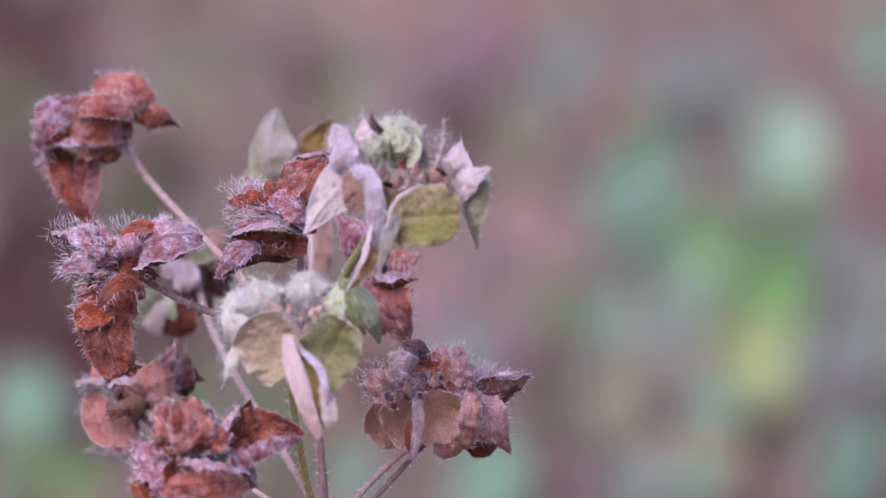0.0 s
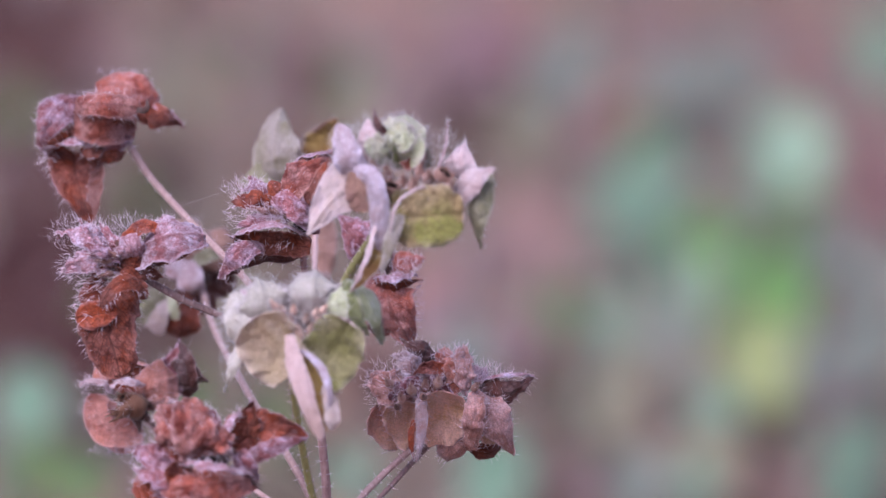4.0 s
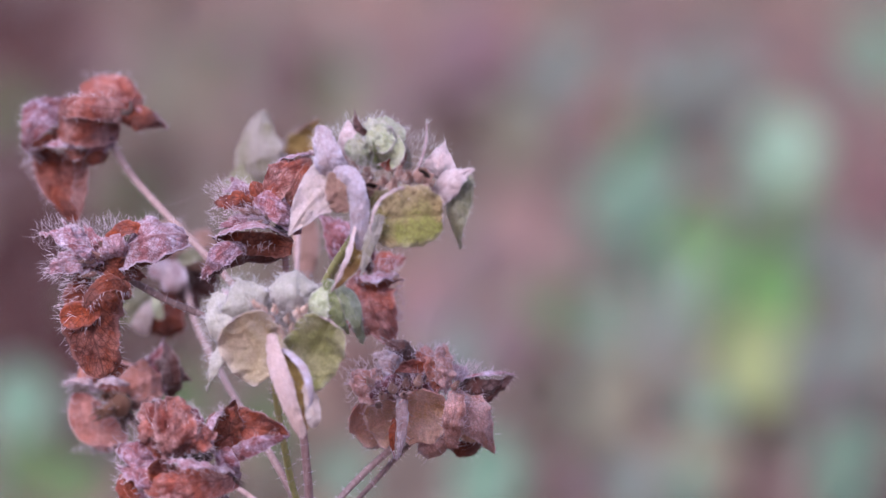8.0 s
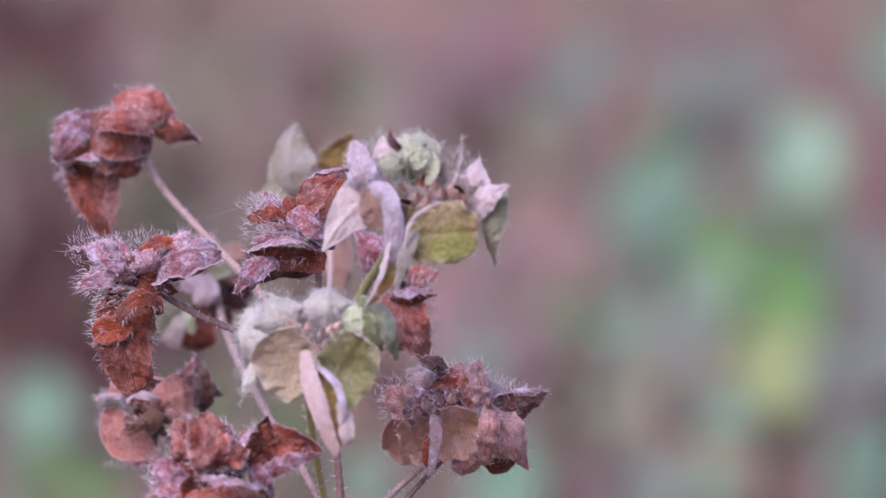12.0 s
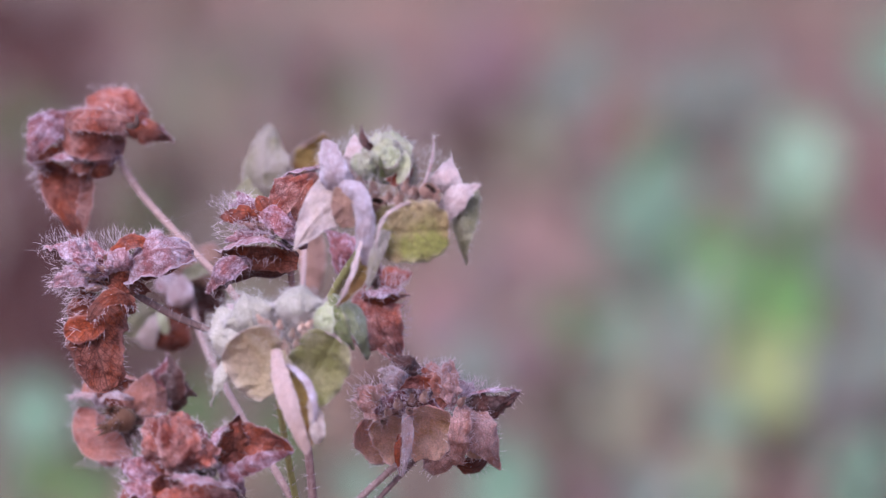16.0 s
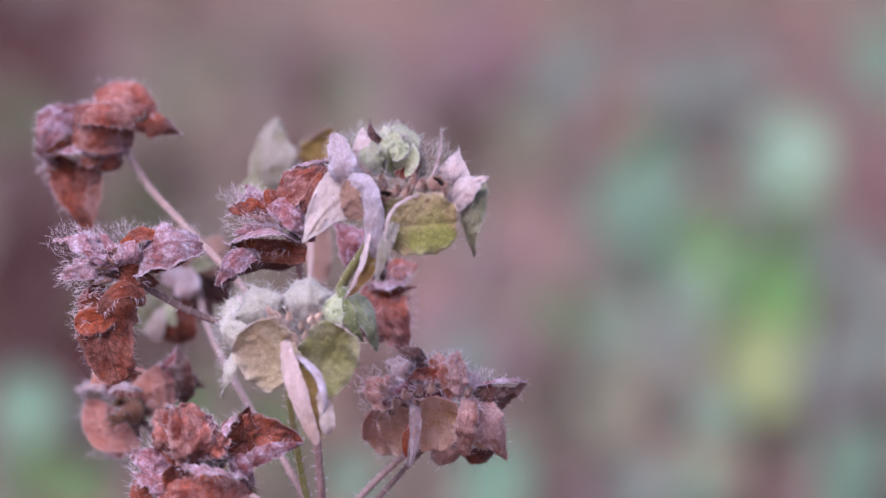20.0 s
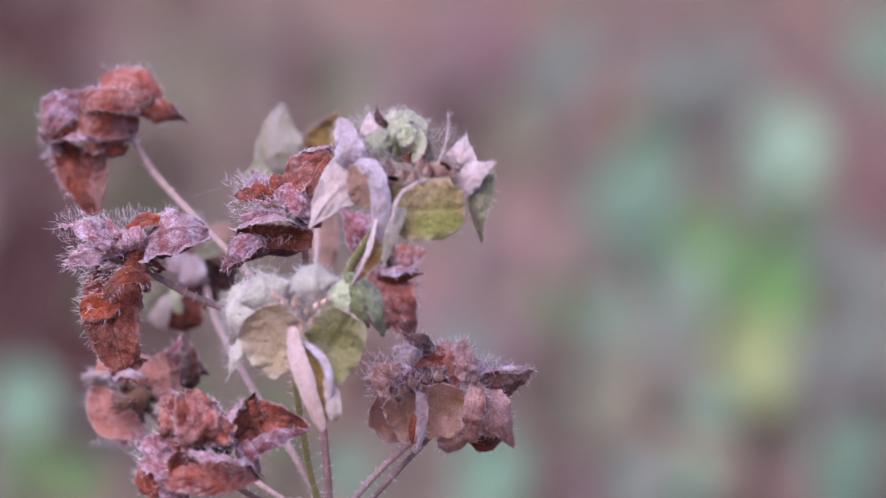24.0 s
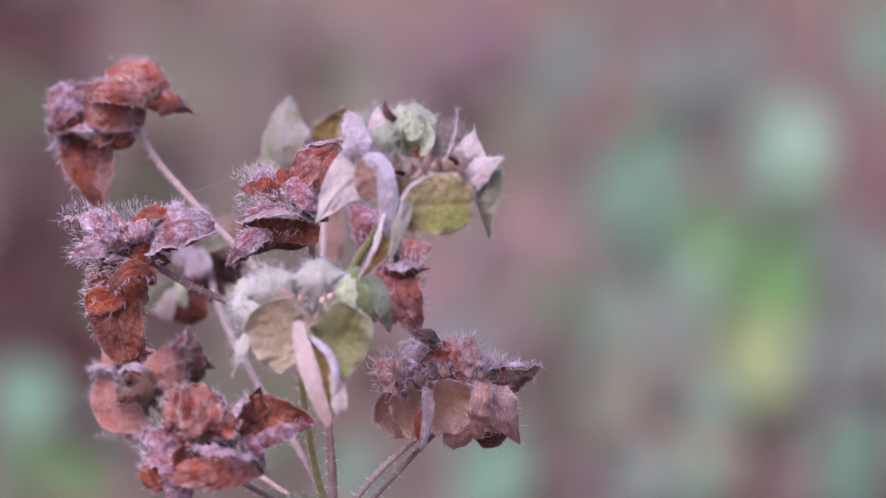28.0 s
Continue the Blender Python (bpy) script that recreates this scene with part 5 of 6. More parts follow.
bract(head_g, (-1.29, 2.00, 2.14), (-4.99, 3.00, 4.55), 3.83, (0.10, 0.95, -0.31), rust, salmon, mid=(-3.30, -0.00, 4.54), cup=38, peak=0.5, sharp=0.6, wide=0.4, crumple=0.3, hair=70)
bract(head_g, (0.36, -0.50, 1.73), (-0.14, 0.50, 6.16), 6.19, (-0.10, -0.95, 0.30), umber, salmon, mid=(-0.02, 1.00, 4.06), cup=38, peak=0.55, sharp=0.4, wide=0.35, crumple=0.35, hair=30)
bract(head_g, (2.31, -0.00, 2.10), (-3.10, -1.00, 2.73), 1.11, (0.00, 0.71, -0.71), rust, blush, mid=(-0.30, -2.50, 3.51), cup=40, peak=0.5, sharp=0.6, crumple=0.7, hair=50)
bract(head_g, (0.28, 1.00, 0.65), (5.76, 1.00, 3.63), 5.90, (0.00, 0.98, -0.20), rust, salmon, mid=(3.79, -2.50, 3.39), cup=30, bow=0.02, peak=0.6, sharp=0.4, wide=0.4, crumple=0.25, hair=50)
bract(head_g, (1.39, -0.00, -0.22), (5.75, 1.00, 0.84), 2.51, (0.00, 0.99, -0.10), rust, rose, mid=(4.22, -2.00, 1.28), cup=36, peak=0.6, sharp=0.4, wide=0.4, crumple=0.25, hair=20)
bract(head_g, (5.08, 6.00, -0.33), (5.96, 7.00, 7.43), 3.69, (-0.30, -0.94, 0.15), mauve, mauve, mid=(5.13, 5.00, 3.77), cup=40, peak=0.42, crumple=0.5, hair=30)
bract(head_g, (5.74, 5.00, 3.15), (9.82, 6.00, 2.04), 4.13, (-0.20, 0.98, 0.05), dark_leaf, dark_leaf, mid=(7.30, 4.00, 3.20), cup=45, peak=0.3, wide=0.3, crumple=0.5, hair=20)
bract(head_g, (6.76, 6.00, -0.32), (6.00, 6.00, 7.62), 3.10, (0.30, 0.95, 0.00), dark_leaf, dark_leaf, mid=(7.30, 4.00, 3.98), cup=40, peak=0.45, crumple=0.5, hair=16)
calyx(head_g, (0.02, -3.00, 0.22), (-0.75, -0.62, -0.22), 4.27, 1.99, husk_knob)
calyx(head_g, (-0.45, -2.50, 1.35), (-0.62, -0.72, 0.31), 2.51, 1.11, husk_knob, gape=True)
calyx(head_g, (-0.93, -5.00, 0.16), (-0.81, -0.51, -0.30), 1.92, 0.88, husk_knob, gape=True)
calyx(head_g, (1.64, -2.00, -1.05), (0.70, -0.50, -0.50), 3.69, 0.81, husk_dark)
calyx(head_g, (0.73, -2.00, -1.52), (0.31, -0.62, -0.72), 2.95, 0.88, husk_dark)
calyx(head_g, (1.75, -1.00, 0.29), (0.64, -0.74, 0.21), 2.65, 0.88, husk_dark)
tuft(head_g, (-5.95, 1.00, -0.17), 0.74, 4.42, 80, 0.96, (-0.97, -0.15, 0.20))
tuft(head_g, (-3.25, -0.00, -6.15), 2.95, 0.59, 60, 0.96, (-0.21, -0.31, -0.93))
tuft(head_g, (-5.83, -1.00, 3.02), 1.62, 0.74, 50, 1.03, (-0.83, -0.21, 0.52))
tuft(head_g, (-2.62, 3.00, 5.19), 2.95, 0.44, 40, 0.81, (0.00, 0.00, 1.00))
tuft(head_g, (-0.42, -3.00, 3.15), 1.92, 0.74, 60, 0.66, (0.00, -0.91, 0.41))
tuft(head_g, (2.07, -0.00, -3.40), 1.92, 1.33, 40, 1.03, (0.33, -0.88, -0.33))
finish_head(head_g)

head_h = flower_head((-12.63, -11.77, 219.62), 1.2, husk_dark, "rust-red crumpled dried flower head with bristly bracts")
bract(head_h, (-0.15, 0.00, 2.76), (9.66, -4.00, 5.66), 6.49, (0.05, -1.00, 0.05), rust, mauve, mid=(3.75, -2.00, 6.20), cup=42, bow=0.02, peak=0.32, wide=0.3, crumple=0.45, cusp=0.15, roll=0.2, hair=50)
bract(head_h, (1.80, -1.00, 5.23), (2.66, -2.00, 10.08), 3.83, (-0.10, -0.95, 0.30), umber, mauve, mid=(1.99, -2.00, 7.54), cup=36, peak=0.3, wide=0.4, crumple=0.35, cusp=0.3, hair=30)
bract(head_h, (1.83, -2.00, 2.29), (9.60, -4.50, 5.69), 2.51, (0.10, 0.93, -0.35), rust, mauve, mid=(5.44, -5.00, 4.59), cup=48, peak=0.4, wide=0.5, crumple=0.5, hair=24)
bract(head_h, (0.21, -2.00, 2.74), (0.97, -2.00, 8.73), 1.47, (0.50, 0.86, -0.10), rust, frost, mid=(-0.73, -4.00, 6.15), cup=46, peak=0.5, crumple=0.4, hair=60)
bract(head_h, (0.84, -3.00, 3.85), (2.70, -2.00, -1.01), 2.65, (0.00, 1.00, 0.00), umber, mauve, mid=(1.74, -4.00, 1.82), cup=44, peak=0.4, wide=0.3, sharp=0.8, crumple=0.4, hair=30)
bract(head_h, (-6.94, -3.00, 1.88), (-8.85, -2.00, 9.45), 4.72, (0.30, 0.93, -0.20), rust, brick, mid=(-7.71, -5.00, 6.34), cup=18, bow=0.0, peak=0.5, wide=0.35, sharp=0.7, crumple=1.0, cusp=0.1, hair=50)
bract(head_h, (-4.26, -4.00, 2.70), (-5.19, -2.00, 9.91), 5.45, (-0.10, 0.93, -0.35), rust, brick, mid=(-4.85, -7.00, 6.92), cup=18, peak=0.45, wide=0.35, sharp=0.7, crumple=1.1, hair=60)
bract(head_h, (-3.92, -5.00, 3.81), (-0.40, -5.00, 6.36), 3.83, (-0.20, 0.96, -0.20), rust, brick, mid=(-1.94, -7.00, 6.03), cup=20, peak=0.5, sharp=0.7, crumple=1.0, hair=40)
bract(head_h, (-0.66, -2.00, 4.83), (-6.01, 0.00, 8.30), 2.95, (0.00, 0.60, -0.80), rust, mauve, mid=(-3.25, -3.00, 8.03), cup=50, crumple=0.8, hair=110)
bract(head_h, (-7.36, -3.00, 7.12), (-3.91, -1.00, 8.66), 1.92, (0.00, 0.71, -0.71), rust, frost, cup=50, crumple=0.8, hair=60)
bract(head_h, (-0.34, -3.00, 2.95), (-4.37, -5.00, 2.62), 2.65, (0.00, -0.98, 0.21), husk_dark, dark_leaf, mid=(-2.39, -3.00, 2.34), cup=40, peak=0.5, sharp=0.6, crumple=0.4, hair=10)
bract(head_h, (2.85, -2.00, -0.11), (-9.02, -6.00, 0.13), 4.86, (0.05, 0.95, -0.30), rust, brick, mid=(-3.09, -8.00, 0.28), cup=44, bow=0.03, peak=0.5, wide=0.45, sharp=0.8, crumple=0.5, hair=40)
bract(head_h, (2.88, -3.00, 0.41), (-6.77, -7.00, 2.74), 1.62, (0.00, 0.50, -0.87), rust, frost, mid=(-2.17, -9.00, 2.44), cup=48, peak=0.5, crumple=0.6, hair=90)
bract(head_h, (-5.62, -7.00, -1.29), (-7.16, -8.00, 3.40), 3.54, (-0.10, -0.93, 0.35), rust, rust, cup=38, peak=0.55, sharp=0.6, crumple=0.35, hair=20)
bract(head_h, (-5.12, -5.00, -1.72), (-12.42, -2.00, 0.90), 2.95, (0.20, 0.81, -0.55), rust, mauve, mid=(-9.16, -6.00, 0.73), cup=55, crumple=0.8, hair=100)
bract(head_h, (-5.96, -2.00, 1.37), (-12.26, 1.00, 3.27), 3.83, (0.20, 0.78, -0.60), rust, mauve, mid=(-9.97, -4.00, 3.29), cup=58, crumple=0.9, hair=120)
bract(head_h, (-7.39, -3.00, 1.13), (-11.39, -2.00, 1.20), 2.51, (0.20, 0.87, -0.46), rust, mauve, cup=50, crumple=0.9, hair=70)
bract(head_h, (-10.11, -5.00, -3.24), (-12.03, -4.00, 0.58), 2.95, (0.20, 0.93, -0.30), rust, rust, cup=46, sharp=0.7, crumple=0.5, hair=40)
bract(head_h, (-5.90, -4.00, -3.82), (-10.39, -5.00, -1.74), 3.69, (0.21, 0.93, -0.31), rust, mauve, cup=46, crumple=0.6, hair=50)
calyx(head_h, (-1.99, -6.00, 3.14), (0.00, -0.95, 0.30), 1.77, 0.88, husk_dark, gape=True)
calyx(head_h, (-2.87, -6.00, 2.39), (-0.10, -0.91, 0.40), 1.62, 0.66, husk_dark, gape=True)
calyx(head_h, (2.15, -3.00, 0.11), (0.81, -0.30, -0.51), 2.51, 0.81, husk_dark)
tuft(head_h, (-10.77, -1.00, 2.64), 2.65, 2.65, 120, 1.62, (-0.60, -0.30, 0.75))
tuft(head_h, (-6.01, 0.00, 8.15), 4.13, 0.74, 90, 1.47, (0.00, 0.00, 1.00))
tuft(head_h, (-11.06, -3.00, 0.07), 1.77, 1.92, 60, 1.33, (-0.90, -0.30, 0.30))
tuft(head_h, (-2.10, -7.00, 3.20), 2.21, 1.18, 60, 1.33, (0.10, -0.91, 0.40))
tuft(head_h, (-9.17, -2.00, 5.86), 0.59, 2.65, 40, 1.11, (-0.93, -0.20, 0.30))
tuft(head_h, (0.67, -2.00, 8.51), 1.47, 0.88, 30, 1.03, (-0.30, 0.00, 0.95))
tuft(head_h, (-2.03, -9.00, 1.99), 4.42, 0.44, 60, 1.03, (0.00, -0.71, 0.71))
finish_head(head_h)

head_i = flower_head((6.56, 24.53, 240.30), 1.1, husk_dark, "reddish brown dried flower head with one drooping bract")
bract(head_i, (0.43, -2.00, -1.51), (3.68, -6.00, -9.49), 7.08, (0.00, 1.00, 0.05), dark_leaf, brick, mid=(0.79, -7.00, -4.11), cup=34, bow=0.04, peak=0.42, wide=0.3, crumple=0.6, hair=60)
bract(head_i, (-0.60, -4.00, -3.45), (-0.25, -6.00, -8.44), 4.13, (0.10, 0.99, 0.05), dark_leaf, brick, mid=(-0.70, -7.00, -5.80), cup=34, peak=0.5, sharp=0.8, crumple=0.5, hair=20)
bract(head_i, (4.36, -2.00, -1.64), (-1.66, -4.00, -1.78), 2.06, (0.00, -0.91, -0.41), umber, umber, mid=(1.38, -7.00, -1.81), cup=44, peak=0.45, wide=0.4, crumple=0.4, hair=20)
bract(head_i, (-1.36, -4.00, -1.31), (4.21, -3.00, -0.69), 1.62, (0.00, 0.41, -0.91), rust, frost, mid=(1.53, -7.00, -0.59), cup=45, peak=0.5, crumple=0.6, hair=70)
bract(head_i, (-0.05, 0.00, -0.11), (-6.31, 1.00, 6.82), 5.90, (0.10, 0.98, -0.17), dark_leaf, mauve, mid=(-2.91, -3.00, 3.86), cup=45, crumple=0.6, hair=40)
bract(head_i, (0.39, 1.00, -0.52), (5.24, 1.00, 0.90), 3.39, (0.00, 0.88, -0.48), dark_leaf, brick, cup=50, crumple=0.7, hair=50)
tuft(head_i, (2.69, -3.00, 0.22), 2.21, 1.18, 90, 1.62, (0.21, -0.31, 0.93))
tuft(head_i, (4.23, -4.00, -4.03), 0.74, 3.24, 60, 1.03, (0.97, -0.20, 0.10))
finish_head(head_i)

head_j = flower_head((-19.53, 50.77, 233.63), 1.8, husk_dark, "faded tan dried flower head with mottled pale bracts")
bract(head_j, (1.53, 1.00, 0.89), (-3.72, 3.00, 7.18), 7.08, (0.10, 0.97, -0.20), tan, fadedpink, mid=(-1.52, -1.00, 4.72), cup=30, peak=0.45, wide=0.4, sharp=0.8, crumple=0.3, hair=40)
bract(head_j, (-0.19, 1.00, 1.20), (4.93, 2.00, 5.03), 5.31, (-0.10, 0.97, -0.20), tan, fadedpink, mid=(2.54, -1.00, 4.12), cup=30, peak=0.5, sharp=0.7, crumple=0.3, hair=30)
bract(head_j, (-0.97, -3.00, 2.24), (4.33, -3.00, 3.70), 2.21, (0.00, -0.91, 0.41), greygreen, greygreen, mid=(1.72, -4.00, 4.02), cup=40, peak=0.5, crumple=0.3, hair=16)
bract(head_j, (-0.81, -3.00, 3.03), (-0.57, -5.00, -0.87), 3.69, (0.10, 0.99, 0.10), fadedpink, blush, mid=(-0.89, -5.00, 1.02), cup=26, peak=0.55, sharp=0.4, wide=0.4, crumple=0.3, hair=8)
bract(head_j, (-2.52, -3.00, 3.65), (-3.10, -4.00, 0.66), 2.95, (0.10, 0.99, 0.10), fadedpink, blush, cup=26, peak=0.55, sharp=0.4, wide=0.4, crumple=0.3, hair=8)
bract(head_j, (-1.17, 2.00, 0.69), (4.63, 2.00, -2.45), 4.72, (0.00, 0.99, 0.10), dark_leaf, dark_leaf, mid=(1.84, 1.00, -0.22), cup=40, peak=0.5, sharp=0.6, crumple=0.4, hair=6)
bract(head_j, (-2.74, 2.00, 0.36), (2.12, 2.00, -5.18), 4.13, (0.00, 0.99, 0.10), dark_leaf, dark_leaf, mid=(-0.66, 1.00, -1.98), cup=40, peak=0.5, sharp=0.6, crumple=0.4, hair=6)
bract(head_j, (-4.49, -1.00, -2.12), (-9.33, -1.00, -5.97), 4.13, (0.10, 0.99, 0.00), tan, greygreen, mid=(-7.09, -2.00, -3.54), cup=34, peak=0.5, sharp=0.5, wide=0.4, crumple=0.3, hair=10)
bract(head_j, (-4.29, -2.00, -2.88), (-5.85, -2.00, -7.34), 2.65, (0.10, 0.99, 0.00), cream, cream, mid=(-5.18, -3.00, -4.92), cup=30, peak=0.6, sharp=0.4, crumple=0.2, hair=4)
bract(head_j, (-2.65, -0.00, -2.13), (-2.46, -1.00, -8.15), 5.60, (0.00, 0.99, 0.10), umber, umber, mid=(-2.26, -2.00, -4.93), cup=36, peak=0.6, sharp=0.45, wide=0.5, crumple=0.3, hair=10)
bract(head_j, (-3.88, -4.00, -0.92), (-2.91, -5.00, -4.85), 1.47, (0.00, 0.99, 0.10), tan, palegreen, mid=(-3.22, -5.00, -2.95), cup=40, peak=0.6, sharp=0.6, crumple=0.3, hair=14)
finish_head(head_j)

head_k = flower_head((-3.77, 46.10, 247.45), 1.2, husk_brown, "cream dried flower head half hidden among the others")
bract(head_k, (-2.69, -1.26, -1.36), (-4.00, 0.84, 10.52), 7.70, (0.29, 0.94, -0.17), ochre, sage, mid=(-4.77, -3.21, 4.83), cup=50, bow=0.02, peak=0.45, crumple=0.4, cusp=0.15, hair=50)
bract(head_k, (-3.43, -2.17, -0.81), (-9.92, -1.95, 0.48), 4.44, (0.10, -0.83, 0.56), greygreen, fadedpink, mid=(-6.47, -3.71, 2.02), cup=45, peak=0.5, crumple=0.5, hair=10)
bract(head_k, (0.21, 1.26, 1.36), (3.31, 2.57, 8.84), 5.92, (0.00, -0.96, 0.27), ochre, salmon, cup=45, peak=0.5, crumple=0.6, hair=50)
bract(head_k, (1.14, 0.38, -3.60), (2.07, -1.50, -14.29), 4.14, (0.00, 1.00, -0.07), ochre, fadedpink, cup=50, peak=0.4, crumple=0.5, hair=10)
finish_head(head_k)
stem("stem", [(-28.23, 36.23, 254.83), (-25.12, 34.42, 250.32), (-19.77, 29.50, 245.44), (-11.95, 21.24, 238.90), (-6.50, 13.13, 233.23), (-2.61, 5.48, 230.16)], 0.48, 0.57, stem_tan, 110, "slender pale mauve hairy stem")
stem("stem", [(-24.36, 6.48, 241.58), (-19.77, 6.04, 239.10), (-14.32, 6.61, 236.58), (-8.57, 7.03, 233.18), (-2.74, 4.56, 230.72)], 0.48, 0.48, stem_dark, 60, "dark mauve stem")
stem("stem", [(-4.09, 8.18, 245.49), (-3.82, 8.50, 241.52), (-2.89, 4.88, 232.54), (-1.68, 2.11, 222.53), (-0.96, 1.80, 215.04), (-0.81, 0.71, 208.85)], 0.40, 0.62, stem_mauve, 160, "mauve-brown hairy stem")
stem("stem", [(8.34, -7.56, 254.77), (4.98, -6.49, 249.19), (1.54, -1.49, 242.73), (-0.68, 2.18, 234.56), (-1.83, 3.00, 227.63)], 0.66, 0.53, stem_green, 110, "olive green hairy stem")
stem("stem", [(-4.70, -15.15, 234.95), (-4.84, -12.81, 230.80), (-3.99, -7.03, 222.93), (-2.80, -2.26, 215.17), (-0.81, 0.71, 208.85)], 0.44, 0.48, stem_green, 140, "olive green hairy stem")
stem("stem", [(11.82, 9.75, 219.82), (7.71, 9.14, 216.36), (3.86, 6.51, 212.96), (0.93, 2.92, 209.87), (-0.81, 0.71, 208.85)], 0.44, 0.44, stem_tan, 110, "pinkish tan hairy stem")
stem("stem", [(13.83, 11.80, 219.93), (11.07, 11.32, 217.20), (6.08, 7.44, 212.46), (1.95, 3.75, 208.85), (-0.81, 0.71, 208.85)], 0.35, 0.35, stem_dark, 80, "dark mauve stem")
stem("stem", [(-27.16, 27.08, 220.19), (-23.14, 23.56, 217.50), (-17.90, 15.24, 216.38), (-11.73, 9.68, 213.65), (-6.00, 4.15, 211.12), (-0.81, 0.71, 208.85)], 0.40, 0.40, stem_tan, 70, "pinkish mauve stem")
stem("stem", [(-12.99, -9.86, 218.91), (-13.17, -9.17, 216.97), (-10.49, -6.52, 214.44), (-4.74, -2.05, 210.59), (-0.81, 0.71, 208.85)], 0.40, 0.40, stem_dark, 40, "dark brown stem")
stem("stem", [(6.71, 24.45, 239.86), (3.17, 17.71, 236.18), (-0.44, 8.94, 232.52), (-2.29, 4.37, 229.62)], 0.35, 0.35, stem_mauve, 20, "mauve-brown stem")
stem("stem", [(-19.10, 49.72, 233.42), (-17.63, 43.01, 229.92), (-15.64, 34.45, 227.46), (-10.98, 16.50, 223.56), (-6.00, 5.43, 218.36), (-2.98, 2.52, 213.37), (-0.81, 0.71, 208.85)], 0.44, 0.53, stem_tan, 110, "pale tan hairy stem with a swollen node")
stem("stem", [(-3.54, 46.03, 247.07), (-3.06, 37.01, 241.97), (-2.86, 18.96, 237.48), (-2.76, 5.87, 232.35)], 0.35, 0.35, stem_tan, 20, "pale tan stem")
stem_leaf((-0.02, -1.80, 211.90), (-7.76, -4.63, 213.12), 3.26, (0.00, -0.51, 0.86), greygreen)
stem_leaf((-0.81, 0.71, 208.85), (7.74, 4.36, 206.51), 4.59, (0.00, -0.33, 0.95), greygreen)
stem("main_stem", [(-0.81, 0.71, 208.85), (-0.39, 0.20, 200.23), (1.04, -2.55, 167.32), (2.50, 0.00, 90.00), (1.00, 0.00, 30.00), (0.00, 0.00, -25.00)], 1.0, 1.5, stem_mauve, 220, "woody mauve-brown main stem")


def cobweb(a, b):
    verts, faces, line, rad = tube([a, tuple(0.5 * (p + q) for p, q in zip(a, b)), b], (0.009, 0.009), 4)
    tagged(link_mesh("cobweb_strand", verts * MM, faces, [wool], plant), "single cobweb thread")


cobweb((-19.63, 12.13, 250.61), (-13.17, 10.53, 253.06))
cobweb((-28.03, 2.82, 232.34), (-25.29, 7.93, 226.80))

# ---- the weeds and dead leaves behind ----
serial[0] = 261
weed((0.1168, 1.3008, 0.0510), 0.0286, weed_mint)
weed((0.1025, 1.2554, 0.0510), 0.0168, weed_mint_dark)
weed((0.0612, 1.2044, 0.0510), 0.0240, weed_mint_dark)
weed((0.0668, 1.3212, 0.0510), 0.0173, weed_green_dark)
weed((0.0790, 1.0943, 0.0510), 0.0260, weed_green)
weed((0.0729, 1.0463, 0.0510), 0.0184, weed_mint_dark)
weed((0.0704, 1.2554, 0.0510), 0.0224, weed_mint_dark)
weed((0.0847, 0.9913, 0.0510), 0.0163, weed_green_dark)
weed((0.0979, 1.0275, 0.0510), 0.0235, weed_green)
weed((0.1035, 1.1045, 0.0510), 0.0194, weed_green_dark)
weed((0.0892, 0.9290, 0.0510), 0.0240, weed_yellow)
weed((0.0479, 0.8740, 0.0510), 0.0184, weed_yellow_dark)
weed((0.0500, 0.9892, 0.0510), 0.0163, weed_mint_dark)
weed((0.1117, 1.1667, 0.0510), 0.0179, weed_green_dark)
weed((0.0342, 1.0045, 0.0510), 0.0148, weed_green_dark)
weed((0.0683, 0.7883, 0.0510), 0.0204, weed_yellow_dark)
weed((0.0658, 0.9647, 0.0510), 0.0148, weed_grey)
weed((0.0122, 0.7709, 0.0510), 0.0204, weed_mint_dark)
weed((-0.1132, 0.8663, 0.0510), 0.0194, weed_mint_dark)
weed((-0.1505, 1.3916, 0.0510), 0.0158, weed_green_dark)
weed((-0.0928, 1.4452, 0.0510), 0.0163, weed_yellow_dark)
weed((-0.0240, 0.7781, 0.0510), 0.0117, weed_mint_dark)
weed((-0.0928, 0.7638, 0.0510), 0.0117, weed_green)
weed((0.1010, 0.7709, 0.0510), 0.0158, weed_mint_dark)
weed((0.0724, 0.8510, 0.0510), 0.0138, weed_mint_dark)
weed((0.0326, 1.3784, 0.0510), 0.0219, weed_grey)
weed((0.0836, 1.4732, 0.0510), 0.0229, weed_grey)
weed((-0.0459, 0.8434, 0.0510), 0.0153, weed_green_dark)
weed((-0.0357, 1.4594, 0.0510), 0.0143, weed_green_dark)
weed((0.1183, 1.1147, 0.0510), 0.0158, weed_grey)
weed((0.0500, 0.7638, 0.0510), 0.0128, weed_grey)
weed((-0.0775, 1.5461, 0.0510), 0.0128, weed_green_dark)
weed((-0.0326, 1.3784, 0.0510), 0.0179, weed_yellow_dark)
weed((0.0286, 1.3401, 0.0510), 0.0214, weed_yellow_dark)
weed((0.0454, 1.5166, 0.0510), 0.0209, weed_grey)
weed((0.0056, 0.9392, 0.0510), 0.0158, weed_grey)
weed((0.1219, 0.9561, 0.0510), 0.0209, weed_grey)
weed((0.1056, 0.7990, 0.0510), 0.0179, weed_mint_dark)
weed((0.1306, 1.0652, 0.0510), 0.0168, weed_grey)
weed((0.1035, 0.9224, 0.0510), 0.0143, weed_grey)
